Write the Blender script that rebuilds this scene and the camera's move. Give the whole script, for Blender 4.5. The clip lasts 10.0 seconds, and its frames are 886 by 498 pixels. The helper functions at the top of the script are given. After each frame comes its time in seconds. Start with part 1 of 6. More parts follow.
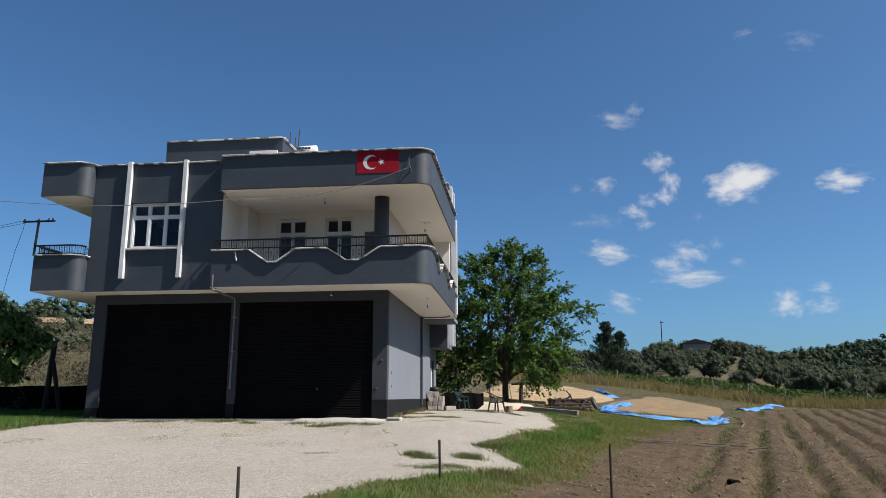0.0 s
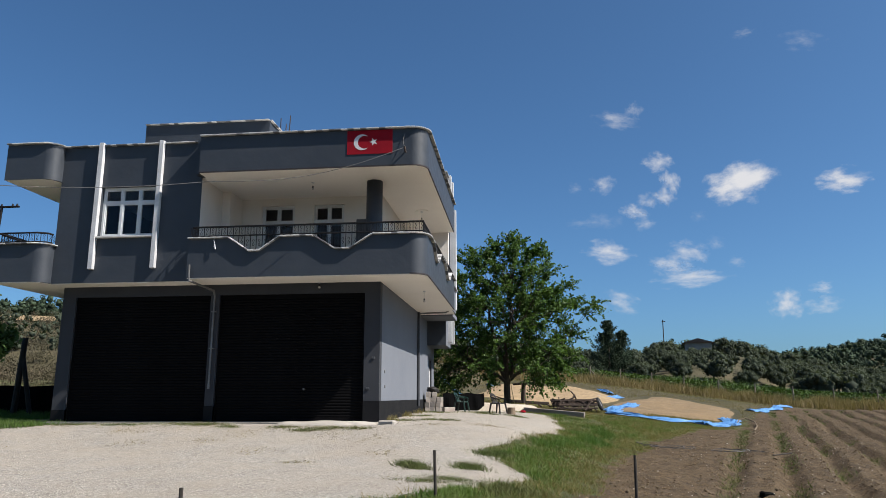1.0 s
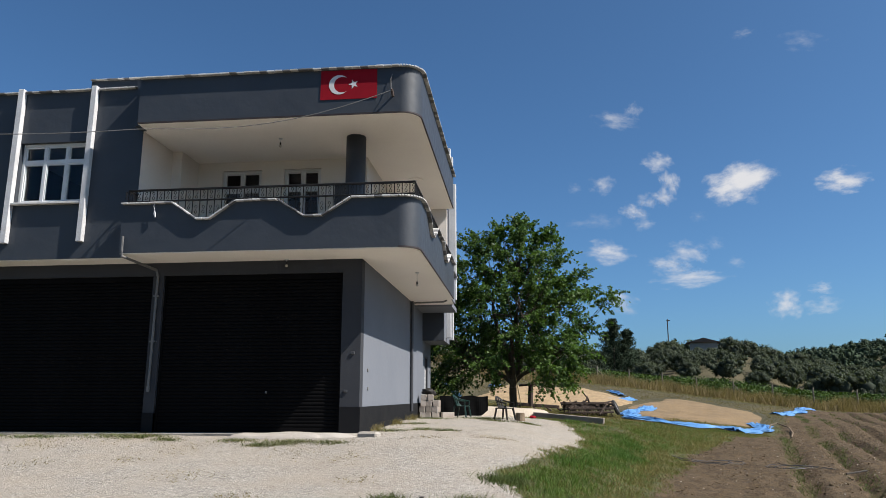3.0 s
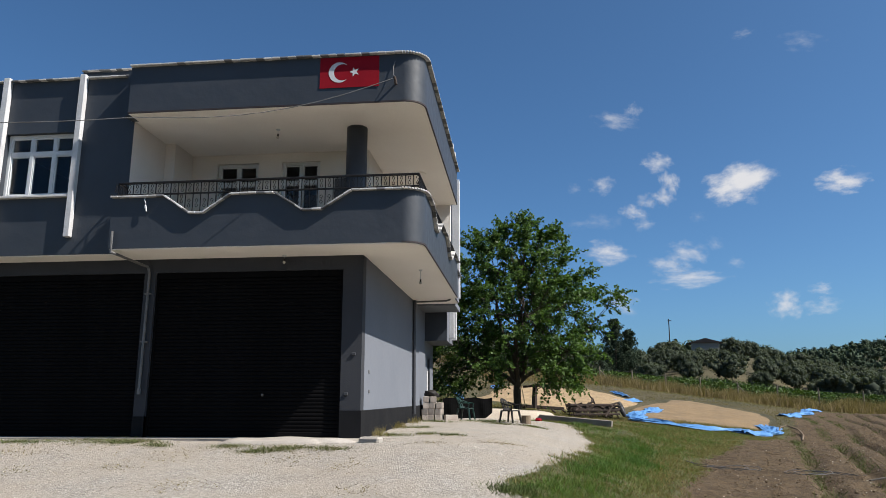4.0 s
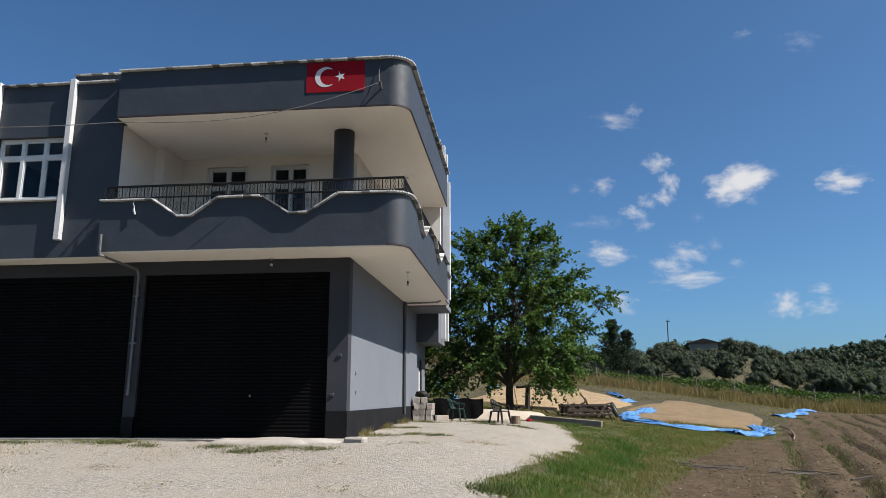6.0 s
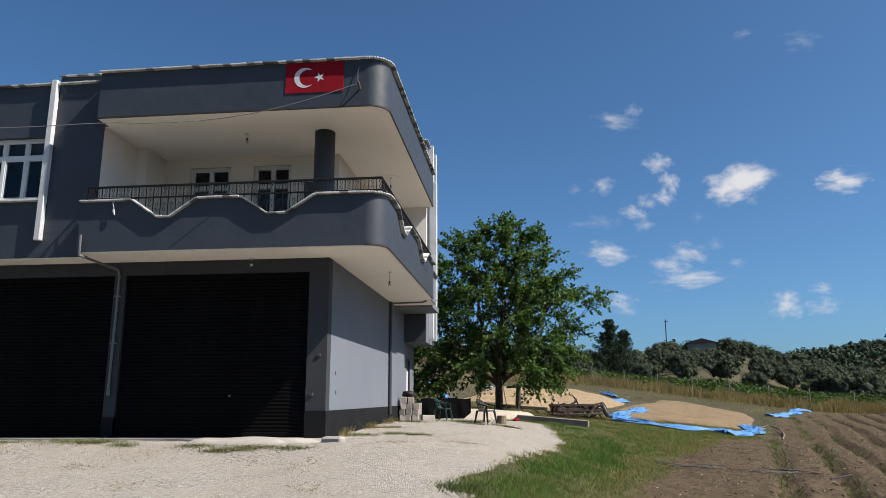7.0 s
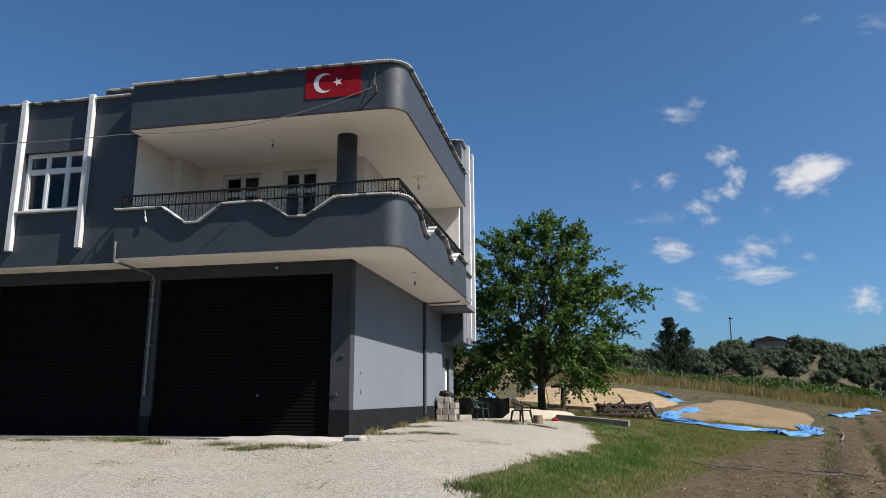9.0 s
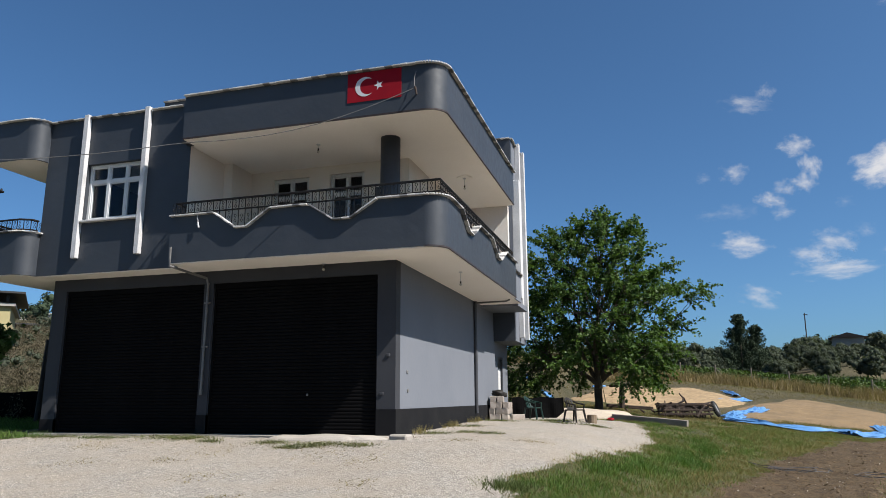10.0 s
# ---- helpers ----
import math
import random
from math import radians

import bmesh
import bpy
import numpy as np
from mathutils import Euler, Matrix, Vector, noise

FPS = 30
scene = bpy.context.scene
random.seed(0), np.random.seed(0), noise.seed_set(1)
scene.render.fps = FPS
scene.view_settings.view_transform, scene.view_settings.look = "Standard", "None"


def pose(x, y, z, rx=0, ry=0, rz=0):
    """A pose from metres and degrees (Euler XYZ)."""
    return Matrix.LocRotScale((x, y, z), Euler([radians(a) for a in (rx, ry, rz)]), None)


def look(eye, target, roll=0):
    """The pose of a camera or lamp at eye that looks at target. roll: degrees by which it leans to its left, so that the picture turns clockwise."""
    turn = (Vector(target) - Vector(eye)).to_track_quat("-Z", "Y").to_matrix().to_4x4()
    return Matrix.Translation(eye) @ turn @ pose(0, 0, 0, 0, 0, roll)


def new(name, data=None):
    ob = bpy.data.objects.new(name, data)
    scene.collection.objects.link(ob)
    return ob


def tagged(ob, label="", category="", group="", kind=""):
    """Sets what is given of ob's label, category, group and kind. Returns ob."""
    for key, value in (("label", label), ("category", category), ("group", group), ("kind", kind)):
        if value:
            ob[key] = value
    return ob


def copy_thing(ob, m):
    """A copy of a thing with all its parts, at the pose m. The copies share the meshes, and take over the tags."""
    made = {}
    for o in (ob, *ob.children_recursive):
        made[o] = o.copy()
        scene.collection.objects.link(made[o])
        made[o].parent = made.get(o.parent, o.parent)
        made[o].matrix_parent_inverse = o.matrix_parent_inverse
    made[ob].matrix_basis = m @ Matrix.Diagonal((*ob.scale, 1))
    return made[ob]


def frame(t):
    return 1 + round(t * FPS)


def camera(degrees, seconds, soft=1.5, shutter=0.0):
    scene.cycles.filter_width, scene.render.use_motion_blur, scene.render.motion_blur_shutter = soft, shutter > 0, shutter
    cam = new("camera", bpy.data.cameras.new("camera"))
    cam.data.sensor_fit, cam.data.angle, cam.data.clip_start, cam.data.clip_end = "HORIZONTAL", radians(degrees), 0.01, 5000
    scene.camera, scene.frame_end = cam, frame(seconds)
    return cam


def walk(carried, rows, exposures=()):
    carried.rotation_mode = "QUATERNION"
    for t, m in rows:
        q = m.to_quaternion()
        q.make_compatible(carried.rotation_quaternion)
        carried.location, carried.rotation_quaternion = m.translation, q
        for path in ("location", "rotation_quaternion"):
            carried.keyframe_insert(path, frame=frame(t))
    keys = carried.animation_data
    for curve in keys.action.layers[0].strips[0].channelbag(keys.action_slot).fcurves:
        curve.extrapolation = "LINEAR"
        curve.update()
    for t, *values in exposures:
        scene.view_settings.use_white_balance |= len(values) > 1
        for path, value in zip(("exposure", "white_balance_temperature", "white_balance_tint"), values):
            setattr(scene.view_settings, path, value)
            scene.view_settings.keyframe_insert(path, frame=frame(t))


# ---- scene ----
cam = camera(64.4, 10.0, soft=0.65)
METRES, EYE, TILT, LEAN, TURN = 8.3, 0.80, 0.0, 0.0, 6.1
ROWS = [
    (0.0, 0.0, 0.0, 0.0, 0.04, 11.84, 0.18),
    (0.5, 0.0023, 0.0968, 0.0018, 0.02, 11.83, 0.16),
    (1.0, 0.0058, 0.2054, 0.0043, 0.0, 11.82, 0.15),
    (1.5, 0.0102, 0.3216, 0.0063, -0.01, 11.83, 0.15),
    (2.0, 0.0126, 0.4417, 0.0092, -0.03, 11.82, 0.13),
    (2.5, 0.0143, 0.5592, 0.0122, -0.05, 11.83, 0.11),
    (4.0, -0.0011, 0.739, 0.0223, -0.1, 11.86, 0.08),
    (4.5, -0.0067, 0.7349, 0.0236, -0.08, 11.88, 0.1),
    (5.0, -0.0034, 0.7271, 0.0237, -0.07, 11.88, 0.11),
    (5.5, 0.013, 0.7204, 0.0229, -0.06, 11.9, 0.13),
    (7.0, 0.089, 0.7128, 0.0205, -0.03, 11.93, 0.21),
    (7.5, 0.1158, 0.7118, 0.0193, 0.6, 11.94, 0.24),
    (8.0, 0.1404, 0.7111, 0.0192, 1.54, 11.94, 0.27),
    (8.5, 0.1645, 0.7123, 0.0188, 3.1, 11.96, 0.28),
    (9.0, 0.1881, 0.7132, 0.018, 4.94, 11.97, 0.29),
    (9.5, 0.2115, 0.715, 0.0172, 7.19, 11.97, 0.3),
    (10.0, 0.237, 0.7172, 0.0159, 10.14, 11.99, 0.34),
]
walk(cam, [(t, pose(0, 0, EYE, TILT, LEAN, TURN) @ pose(METRES * x, METRES * y, METRES * z, 90 + pitch, roll, yaw)) for t, x, y, z, yaw, pitch, roll in ROWS], exposures=[(0.0, 0.90), (10.0, 0.90)])

# ---- light ----
SUN_WAY = Vector((1.0, -0.25, 1.16)).normalized()
sun_up = math.asin(SUN_WAY.z)
sun_round = math.atan2(SUN_WAY.x, SUN_WAY.y)
world = bpy.data.worlds.new("world")
scene.world = world
world.use_nodes = True
wn = world.node_tree
sky = wn.nodes.new("ShaderNodeTexSky")
sky.sky_type = "NISHITA"
sky.sun_disc = False
sky.sun_elevation, sky.sun_rotation = sun_up, sun_round
sky.air_density, sky.dust_density, sky.ozone_density = 0.74, 1.5, 2.5
clear = wn.nodes.new("ShaderNodeMix")
clear.data_type, clear.blend_type = "RGBA", "MULTIPLY"
clear.inputs[0].default_value = 1.0
clear.inputs[7].default_value = (0.60, 0.925, 1.125, 1.0)
wn.links.new(sky.outputs[0], clear.inputs[6])
wn.links.new(clear.outputs[2], wn.nodes["Background"].inputs[0])
wn.nodes["Background"].inputs[1].default_value = 0.062
sun_lamp = bpy.data.lights.new("sun", "SUN")
sun_lamp.energy, sun_lamp.angle, sun_lamp.color = 5.0, radians(0.5), (1.0, 0.94, 0.87)
sun = new("sun", sun_lamp)
sun.matrix_world = look(SUN_WAY * 100, (0, 0, 0))

# ---- materials ----


def nodes_of(name):
    m = bpy.data.materials.new(name)
    m.use_nodes = True
    nt = m.node_tree
    return m, nt, nt.nodes["Principled BSDF"]


def node(nt, kind, **values):
    n = nt.nodes.new(kind)
    for key, value in values.items():
        n.inputs[key.replace("_", " ")].default_value = value
    return n


def noise_of(nt, coord, scale, detail=4.0, rough=0.55):
    n = node(nt, "ShaderNodeTexNoise", Scale=scale, Detail=detail, Roughness=rough)
    nt.links.new(coord, n.inputs["Vector"])
    return n.outputs["Fac"]


def span(nt, value, a, b, c=0.0, d=1.0):
    n = node(nt, "ShaderNodeMapRange", From_Min=a, From_Max=b, To_Min=c, To_Max=d)
    nt.links.new(value, n.inputs["Value"])
    return n.outputs["Result"]


def blend(nt, fac, a, b, how="MIX"):
    n = nt.nodes.new("ShaderNodeMix")
    n.data_type, n.blend_type = "RGBA", how
    for socket, v in ((n.inputs[0], fac), (n.inputs[6], a), (n.inputs[7], b)):
        if isinstance(v, (int, float)):
            socket.default_value = v
        elif isinstance(v, tuple):
            socket.default_value = (*v, 1.0)
        else:
            nt.links.new(v, socket)
    return n.outputs[2]


def arith(nt, how, a, b):
    n = nt.nodes.new("ShaderNodeMath")
    n.operation = how
    for i, v in enumerate((a, b)):
        if isinstance(v, (int, float)):
            n.inputs[i].default_value = v
        else:
            nt.links.new(v, n.inputs[i])
    return n.outputs[0]


def bumped(nt, bsdf, height, strength, distance=0.02):
    b = node(nt, "ShaderNodeBump", Strength=strength, Distance=distance)
    nt.links.new(height, b.inputs["Height"])
    nt.links.new(b.outputs[0], bsdf.inputs["Normal"])


def surface(name, c1, c2, big=1.5, fine=30.0, rough=0.8, bump=0.2, metal=0.0, random_by="", grain=0.25, spread=0.25, gloss=0.4):
    """A worn surface: two colours mixed by large stains, fine grain over it, and relief."""
    m, nt, bsdf = nodes_of(name)
    coord = nt.nodes.new("ShaderNodeTexCoord").outputs["Object"]
    large = span(nt, noise_of(nt, coord, big, 5.0), 0.35, 0.68)
    small = noise_of(nt, coord, fine, 3.0)
    colour = blend(nt, large, c1, c2)
    colour = blend(nt, grain, colour, blend(nt, 1.0, colour, span(nt, small, 0.3, 0.7, 0.55, 1.45), "MULTIPLY"))
    if random_by:
        if random_by == "object":
            r = nt.nodes.new("ShaderNodeObjectInfo").outputs["Random"]
        else:
            r = nt.nodes.new("ShaderNodeNewGeometry").outputs["Random Per Island"]
        colour = blend(nt, 1.0, colour, span(nt, r, 0.0, 1.0, 1.0 - spread, 1.0 + spread), "MULTIPLY")
    nt.links.new(colour, bsdf.inputs["Base Color"])
    nt.links.new(span(nt, small, 0.2, 0.8, max(rough - 0.1, 0.02), min(rough + 0.1, 1.0)), bsdf.inputs["Roughness"])
    bsdf.inputs["Metallic"].default_value = metal
    bsdf.inputs["Specular IOR Level"].default_value = gloss
    if bump:
        bumped(nt, bsdf, arith(nt, "ADD", arith(nt, "MULTIPLY", large, 0.5), small), bump)
    return m


def leaf_material(name, c1, c2, spread=0.35, glow=0.3, rough=0.45):
    m, nt, bsdf = nodes_of(name)
    r = nt.nodes.new("ShaderNodeNewGeometry").outputs["Random Per Island"]
    coord = nt.nodes.new("ShaderNodeTexCoord").outputs["Object"]
    colour = blend(nt, span(nt, noise_of(nt, coord, 0.6, 3.0), 0.35, 0.65), c1, c2)
    colour = blend(nt, 1.0, colour, span(nt, r, 0.0, 1.0, 1.0 - spread, 1.0 + spread), "MULTIPLY")
    nt.links.new(colour, bsdf.inputs["Base Color"])
    bsdf.inputs["Roughness"].default_value = rough
    bsdf.inputs["Specular IOR Level"].default_value = 0.12
    if glow:
        t = nt.nodes.new("ShaderNodeBsdfTranslucent")
        nt.links.new(blend(nt, 1.0, colour, (1.2, 1.3, 0.5), "MULTIPLY"), t.inputs[0])
        mix = nt.nodes.new("ShaderNodeMixShader")
        mix.inputs[0].default_value = glow
        nt.links.new(bsdf.outputs[0], mix.inputs[1])
        nt.links.new(t.outputs[0], mix.inputs[2])
        nt.links.new(mix.outputs[0], nt.nodes["Material Output"].inputs[0])
    return m


PAINT_DARK = surface("dark_grey_paint", (0.027, 0.0325, 0.0415), (0.035, 0.041, 0.051), 0.9, 5.0, 0.55, 0.26, grain=0.12, gloss=0.45)
PAINT_LIGHT = surface("light_grey_paint", (0.120, 0.131, 0.155), (0.134, 0.145, 0.168), 0.7, 9.0, 0.8, 0.14, grain=0.08)
# The side wall's grey, darkened for the shade on piers and lintel.
PAINT_PIER_SHADE = surface("grey_paint", (0.026, 0.028, 0.034), (0.033, 0.035, 0.041), 0.9, 40.0, 0.8, 0.15, grain=0.12)
PLINTH = surface("plinth_paint", (0.0085, 0.009, 0.0105), (0.013, 0.013, 0.014), 1.6, 30.0, 0.9, 0.15, gloss=0.1)
EDGE = surface("dark_edge_paint", (0.022, 0.016, 0.018), (0.03, 0.022, 0.024), 2.0, 30.0, 0.8, 0.1)
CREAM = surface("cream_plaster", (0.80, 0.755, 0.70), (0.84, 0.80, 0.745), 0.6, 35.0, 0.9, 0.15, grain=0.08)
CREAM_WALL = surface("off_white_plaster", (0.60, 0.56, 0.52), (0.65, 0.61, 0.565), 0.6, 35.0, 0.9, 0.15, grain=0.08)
WHITE = surface("white_paint", (0.52, 0.52, 0.525), (0.40, 0.40, 0.41), 1.6, 25.0, 0.75, 0.2, grain=0.2)
PVC = surface("white_plastic", (0.53, 0.54, 0.55), (0.49, 0.50, 0.51), 2.0, 60.0, 0.4, 0.0, grain=0.04)
COPING = surface("coping_marble", (0.495, 0.488, 0.473), (0.39, 0.383, 0.375), 3.0, 30.0, 0.5, 0.1, random_by="object", spread=0.2)
COPING_GREY = surface("coping_grey_marble", (0.16, 0.16, 0.16), (0.104, 0.104, 0.108), 3.0, 30.0, 0.5, 0.1, random_by="object", spread=0.3)
IRON = surface("black_iron", (0.007, 0.007, 0.008), (0.012, 0.011, 0.011), 4.0, 60.0, 0.6, 0.1, gloss=0.15)
SHUTTER = surface("shutter_paint", (0.0040, 0.0038, 0.0042), (0.0058, 0.0056, 0.0060), 1.0, 25.0, 0.75, 0.0, gloss=0.04)
PIPE = surface("grey_plastic_pipe", (0.14, 0.138, 0.136), (0.105, 0.103, 0.10), 3.0, 40.0, 0.5, 0.0)
DARK_PIPE = surface("dark_pipe", (0.035, 0.037, 0.042), (0.05, 0.05, 0.055), 3.0, 40.0, 0.5, 0.0)
BEAM = surface("weathered_beam", (0.15, 0.125, 0.105), (0.21, 0.185, 0.16), 2.5, 30.0, 0.9, 0.5)
CONCRETE = surface("concrete", (0.28, 0.269, 0.252), (0.196, 0.189, 0.178), 2.0, 35.0, 0.9, 0.5)
APRON = surface("pale_concrete", (0.30, 0.275, 0.245), (0.24, 0.215, 0.185), 1.2, 35.0, 0.9, 0.5)
RED = surface("flag_red", (0.255, 0.008, 0.0165), (0.215, 0.0068, 0.0145), 2.0, 60.0, 0.75, 0.1, grain=0.08, gloss=0.08)
FLAG_WHITE = surface("flag_white", (0.576, 0.56, 0.568), (0.544, 0.528, 0.536), 2.0, 60.0, 0.6, 0.0, grain=0.05)
INSIDE = surface("room_plaster", (0.30, 0.28, 0.26), (0.26, 0.25, 0.23), 1.0, 30.0, 0.9, 0.0)
TILE = surface("floor_tile", (0.35, 0.32, 0.28), (0.30, 0.27, 0.24), 1.0, 30.0, 0.5, 0.0)
BLOCK = surface("building_block", (0.34, 0.30, 0.265), (0.24, 0.195, 0.165), 3.0, 40.0, 0.9, 0.4, random_by="object")
GREEN_PLASTIC = surface("green_plastic", (0.006, 0.022, 0.018), (0.009, 0.028, 0.022), 4.0, 50.0, 0.4, 0.0)
DARK_PLASTIC = surface("brown_black_plastic", (0.012, 0.011, 0.01), (0.02, 0.017, 0.015), 4.0, 50.0, 0.55, 0.0, gloss=0.2)
WOOD = surface("old_wood", (0.12, 0.0825, 0.0525), (0.18, 0.135, 0.09), 3.0, 30.0, 0.85, 0.5)
RUST = surface("rusty_iron", (0.03, 0.021, 0.017), (0.055, 0.034, 0.024), 5.0, 40.0, 0.85, 0.5)
RUBBER = surface("tyre_rubber", (0.02, 0.02, 0.02), (0.035, 0.032, 0.03), 4.0, 50.0, 0.8, 0.2)
TARP = surface("blue_tarpaulin", (0.05, 0.15, 0.34), (0.10, 0.23, 0.43), 1.5, 12.0, 0.4, 0.3, grain=0.15)
BLACK_SHEET = surface("black_sheet", (0.0010, 0.0010, 0.0011), (0.0016, 0.0016, 0.0016), 2.0, 20.0, 0.8, 0.2, gloss=0.05)
GRAIN = surface("golden_grain", (0.27, 0.192, 0.104), (0.195, 0.135, 0.072), 1.3, 5.0, 0.95, 0.9, grain=0.7)
GRAIN_DARK = surface("brown_grain", (0.172, 0.116, 0.058), (0.118, 0.082, 0.043), 0.9, 16.0, 0.95, 0.9, grain=0.8)
SAND = surface("pale_sand", (0.364, 0.311, 0.245), (0.322, 0.273, 0.217), 1.0, 25.0, 0.95, 0.6)
BARK = surface("bark", (0.048, 0.036, 0.0256), (0.08, 0.064, 0.048), 4.0, 30.0, 0.95, 0.8)
STAKE = surface("dark_stake", (0.02, 0.016, 0.013), (0.035, 0.028, 0.022), 5.0, 50.0, 0.8, 0.3)
STRAW_POLE = surface("pale_pole", (0.32, 0.26, 0.12), (0.25, 0.2, 0.1), 4.0, 40.0, 0.8, 0.2)
POST = surface("grey_post", (0.165, 0.143, 0.11), (0.121, 0.105, 0.0825), 4.0, 40.0, 0.9, 0.3)
FIG_LEAF = leaf_material("fig_leaf", (0.045, 0.085, 0.025), (0.07, 0.115, 0.038))
LEAF = leaf_material("mulberry_leaf", (0.042, 0.080, 0.021), (0.066, 0.110, 0.030), 0.35, 0.36)
OLIVE = leaf_material("olive_leaf", (0.047, 0.059, 0.042), (0.066, 0.077, 0.055), 0.15, 0.28, 0.85)
PINE = leaf_material("pine_needle", (0.030, 0.046, 0.028), (0.042, 0.059, 0.036), 0.35, 0.05, 0.85)
CROP = leaf_material("crop_leaf", (0.034, 0.064, 0.014), (0.05, 0.08, 0.018), 0.4, 0.2)
GRASS = leaf_material("grass_blade", (0.054, 0.108, 0.024), (0.105, 0.150, 0.044), 0.5, 0.38)
WEED = leaf_material("weed_leaf", (0.06, 0.082, 0.026), (0.10, 0.105, 0.045), 0.5, 0.2, 0.7)
DRY_GRASS = leaf_material("dry_grass", (0.175, 0.142, 0.066), (0.14, 0.118, 0.054), 0.35, 0.3, 0.8)
STRAW = leaf_material("straw", (0.215, 0.165, 0.092), (0.155, 0.12, 0.07), 0.35, 0.3, 0.8)
TWIG = leaf_material("dry_twig", (0.085, 0.07, 0.048), (0.055, 0.052, 0.033), 0.35, 0.1, 0.9)
STONE = surface("gravel_stone", (0.385, 0.350, 0.302), (0.34, 0.308, 0.262), 2.0, 40.0, 0.95, 0.0, random_by="island", spread=0.18, gloss=0.02)
CLOD = surface("soil_clod", (0.125, 0.090, 0.052), (0.082, 0.058, 0.032), 1.5, 30.0, 0.95, 0.3, random_by="island")
YELLOW = surface("yellow_render", (0.326, 0.279, 0.143), (0.299, 0.258, 0.136), 0.5, 20.0, 0.9, 0.0)
GREY_RENDER = surface("grey_render", (0.286, 0.272, 0.252), (0.245, 0.231, 0.211), 0.5, 20.0, 0.9, 0.0)
ROOF_TILE = surface("roof_tile", (0.085, 0.06, 0.046), (0.07, 0.052, 0.042), 0.5, 20.0, 0.9, 0.0)
DARK_OPENING = surface("dark_opening", (0.02, 0.02, 0.022), (0.03, 0.03, 0.03), 0.5, 20.0, 0.6, 0.0)
BULB = surface("bulb_glass", (0.5, 0.48, 0.42), (0.55, 0.5, 0.45), 9.0, 60.0, 0.2, 0.0)


def glass_material():
    m, nt, bsdf = nodes_of("window_glass")
    bsdf.inputs["Base Color"].default_value = (0.45, 0.5, 0.53, 1)
    bsdf.inputs["Roughness"].default_value = 0.02
    bsdf.inputs["Transmission Weight"].default_value = 1.0
    bsdf.inputs["IOR"].default_value = 1.3
    return m


GLASS = glass_material()

# ---- mesh helpers ----


def link_mesh(name, bm, material, parent=None, label=""):
    me = bpy.data.meshes.new(name)
    bm.normal_update()
    bm.to_mesh(me)
    bm.free()
    me.materials.append(material)
    ob = new(name, me)
    if parent:
        ob.parent = parent
    if label:
        ob["label"] = label
    return ob


def part(name, bm, material, parent, label=""):
    return link_mesh(name, bm, material, parent, label)


def piece(name, me, parent, m):
    """One more object on a shared mesh."""
    ob = new(name, me)
    ob.parent = parent
    ob.matrix_basis = m
    return ob


def thing(name, label, category, group="", kind="", at=(0, 0, 0), turn=0.0):
    ob = new(name)
    ob.empty_display_size = 0.2
    ob.matrix_basis = pose(*at, 0, 0, turn)
    return tagged(ob, label, category, group, kind)


def box(bm, x0, x1, y0, y1, z0, z1, bevel=0.0, m=None):
    r = bmesh.ops.create_cube(bm, size=1.0, matrix=Matrix.Translation(((x0 + x1) / 2, (y0 + y1) / 2, (z0 + z1) / 2)) @ Matrix.Diagonal((x1 - x0, y1 - y0, z1 - z0, 1)))
    vs = r["verts"]
    if bevel:
        es = list({e for v in vs for e in v.link_edges})
        r = bmesh.ops.bevel(bm, geom=es, offset=bevel, segments=1, affect="EDGES", profile=0.5)
        vs = list({v for f in r["faces"] for v in f.verts} | {v for v in vs if v.is_valid})
    if m is not None:
        bmesh.ops.transform(bm, matrix=m, verts=[v for v in vs if v.is_valid])
    return vs


def boxes(*rows, bevel=0.0):
    bm = bmesh.new()
    for r in rows:
        box(bm, *r, bevel=bevel)
    return bm


def rod(bm, a, b, r0, r1=None, sides=8):
    """A round bar from a to b."""
    a, b = Vector(a), Vector(b)
    d = b - a
    m = Matrix.Translation((a + b) / 2) @ d.to_track_quat("Z", "Y").to_matrix().to_4x4()
    bmesh.ops.create_cone(bm, cap_ends=True, segments=sides, radius1=r0, radius2=r0 if r1 is None else r1, depth=d.length, matrix=m)


def tube(bm, points, r, sides=6):
    """A round bar swept along the points, in one piece."""
    pts = [Vector(p) for p in points]
    rings = []
    side = None
    for i, p in enumerate(pts):
        d = (pts[min(i + 1, len(pts) - 1)] - pts[max(i - 1, 0)]).normalized()
        if side is None:
            side = d.orthogonal().normalized()
        side = (side - d * side.dot(d)).normalized()
        up = d.cross(side)
        rings.append([bm.verts.new(p + (side * math.cos(2 * math.pi * k / sides) + up * math.sin(2 * math.pi * k / sides)) * r) for k in range(sides)])
    for a, b in zip(rings, rings[1:]):
        for k in range(sides):
            j = (k + 1) % sides
            bm.faces.new((a[k], a[j], b[j], b[k]))
    bm.faces.new(rings[0][::-1])
    bm.faces.new(rings[-1])


def plate(bm, outline, z0, z1):
    """A flat plate with the outline (x, y), counter-clockwise, from z0 to z1."""
    low = [bm.verts.new((x, y, z0)) for x, y in outline]
    top = [bm.verts.new((x, y, z1)) for x, y in outline]
    bm.faces.new(low[::-1])
    bm.faces.new(top)
    n = len(outline)
    for i in range(n):
        j = (i + 1) % n
        bm.faces.new((low[i], low[j], top[j], top[i]))


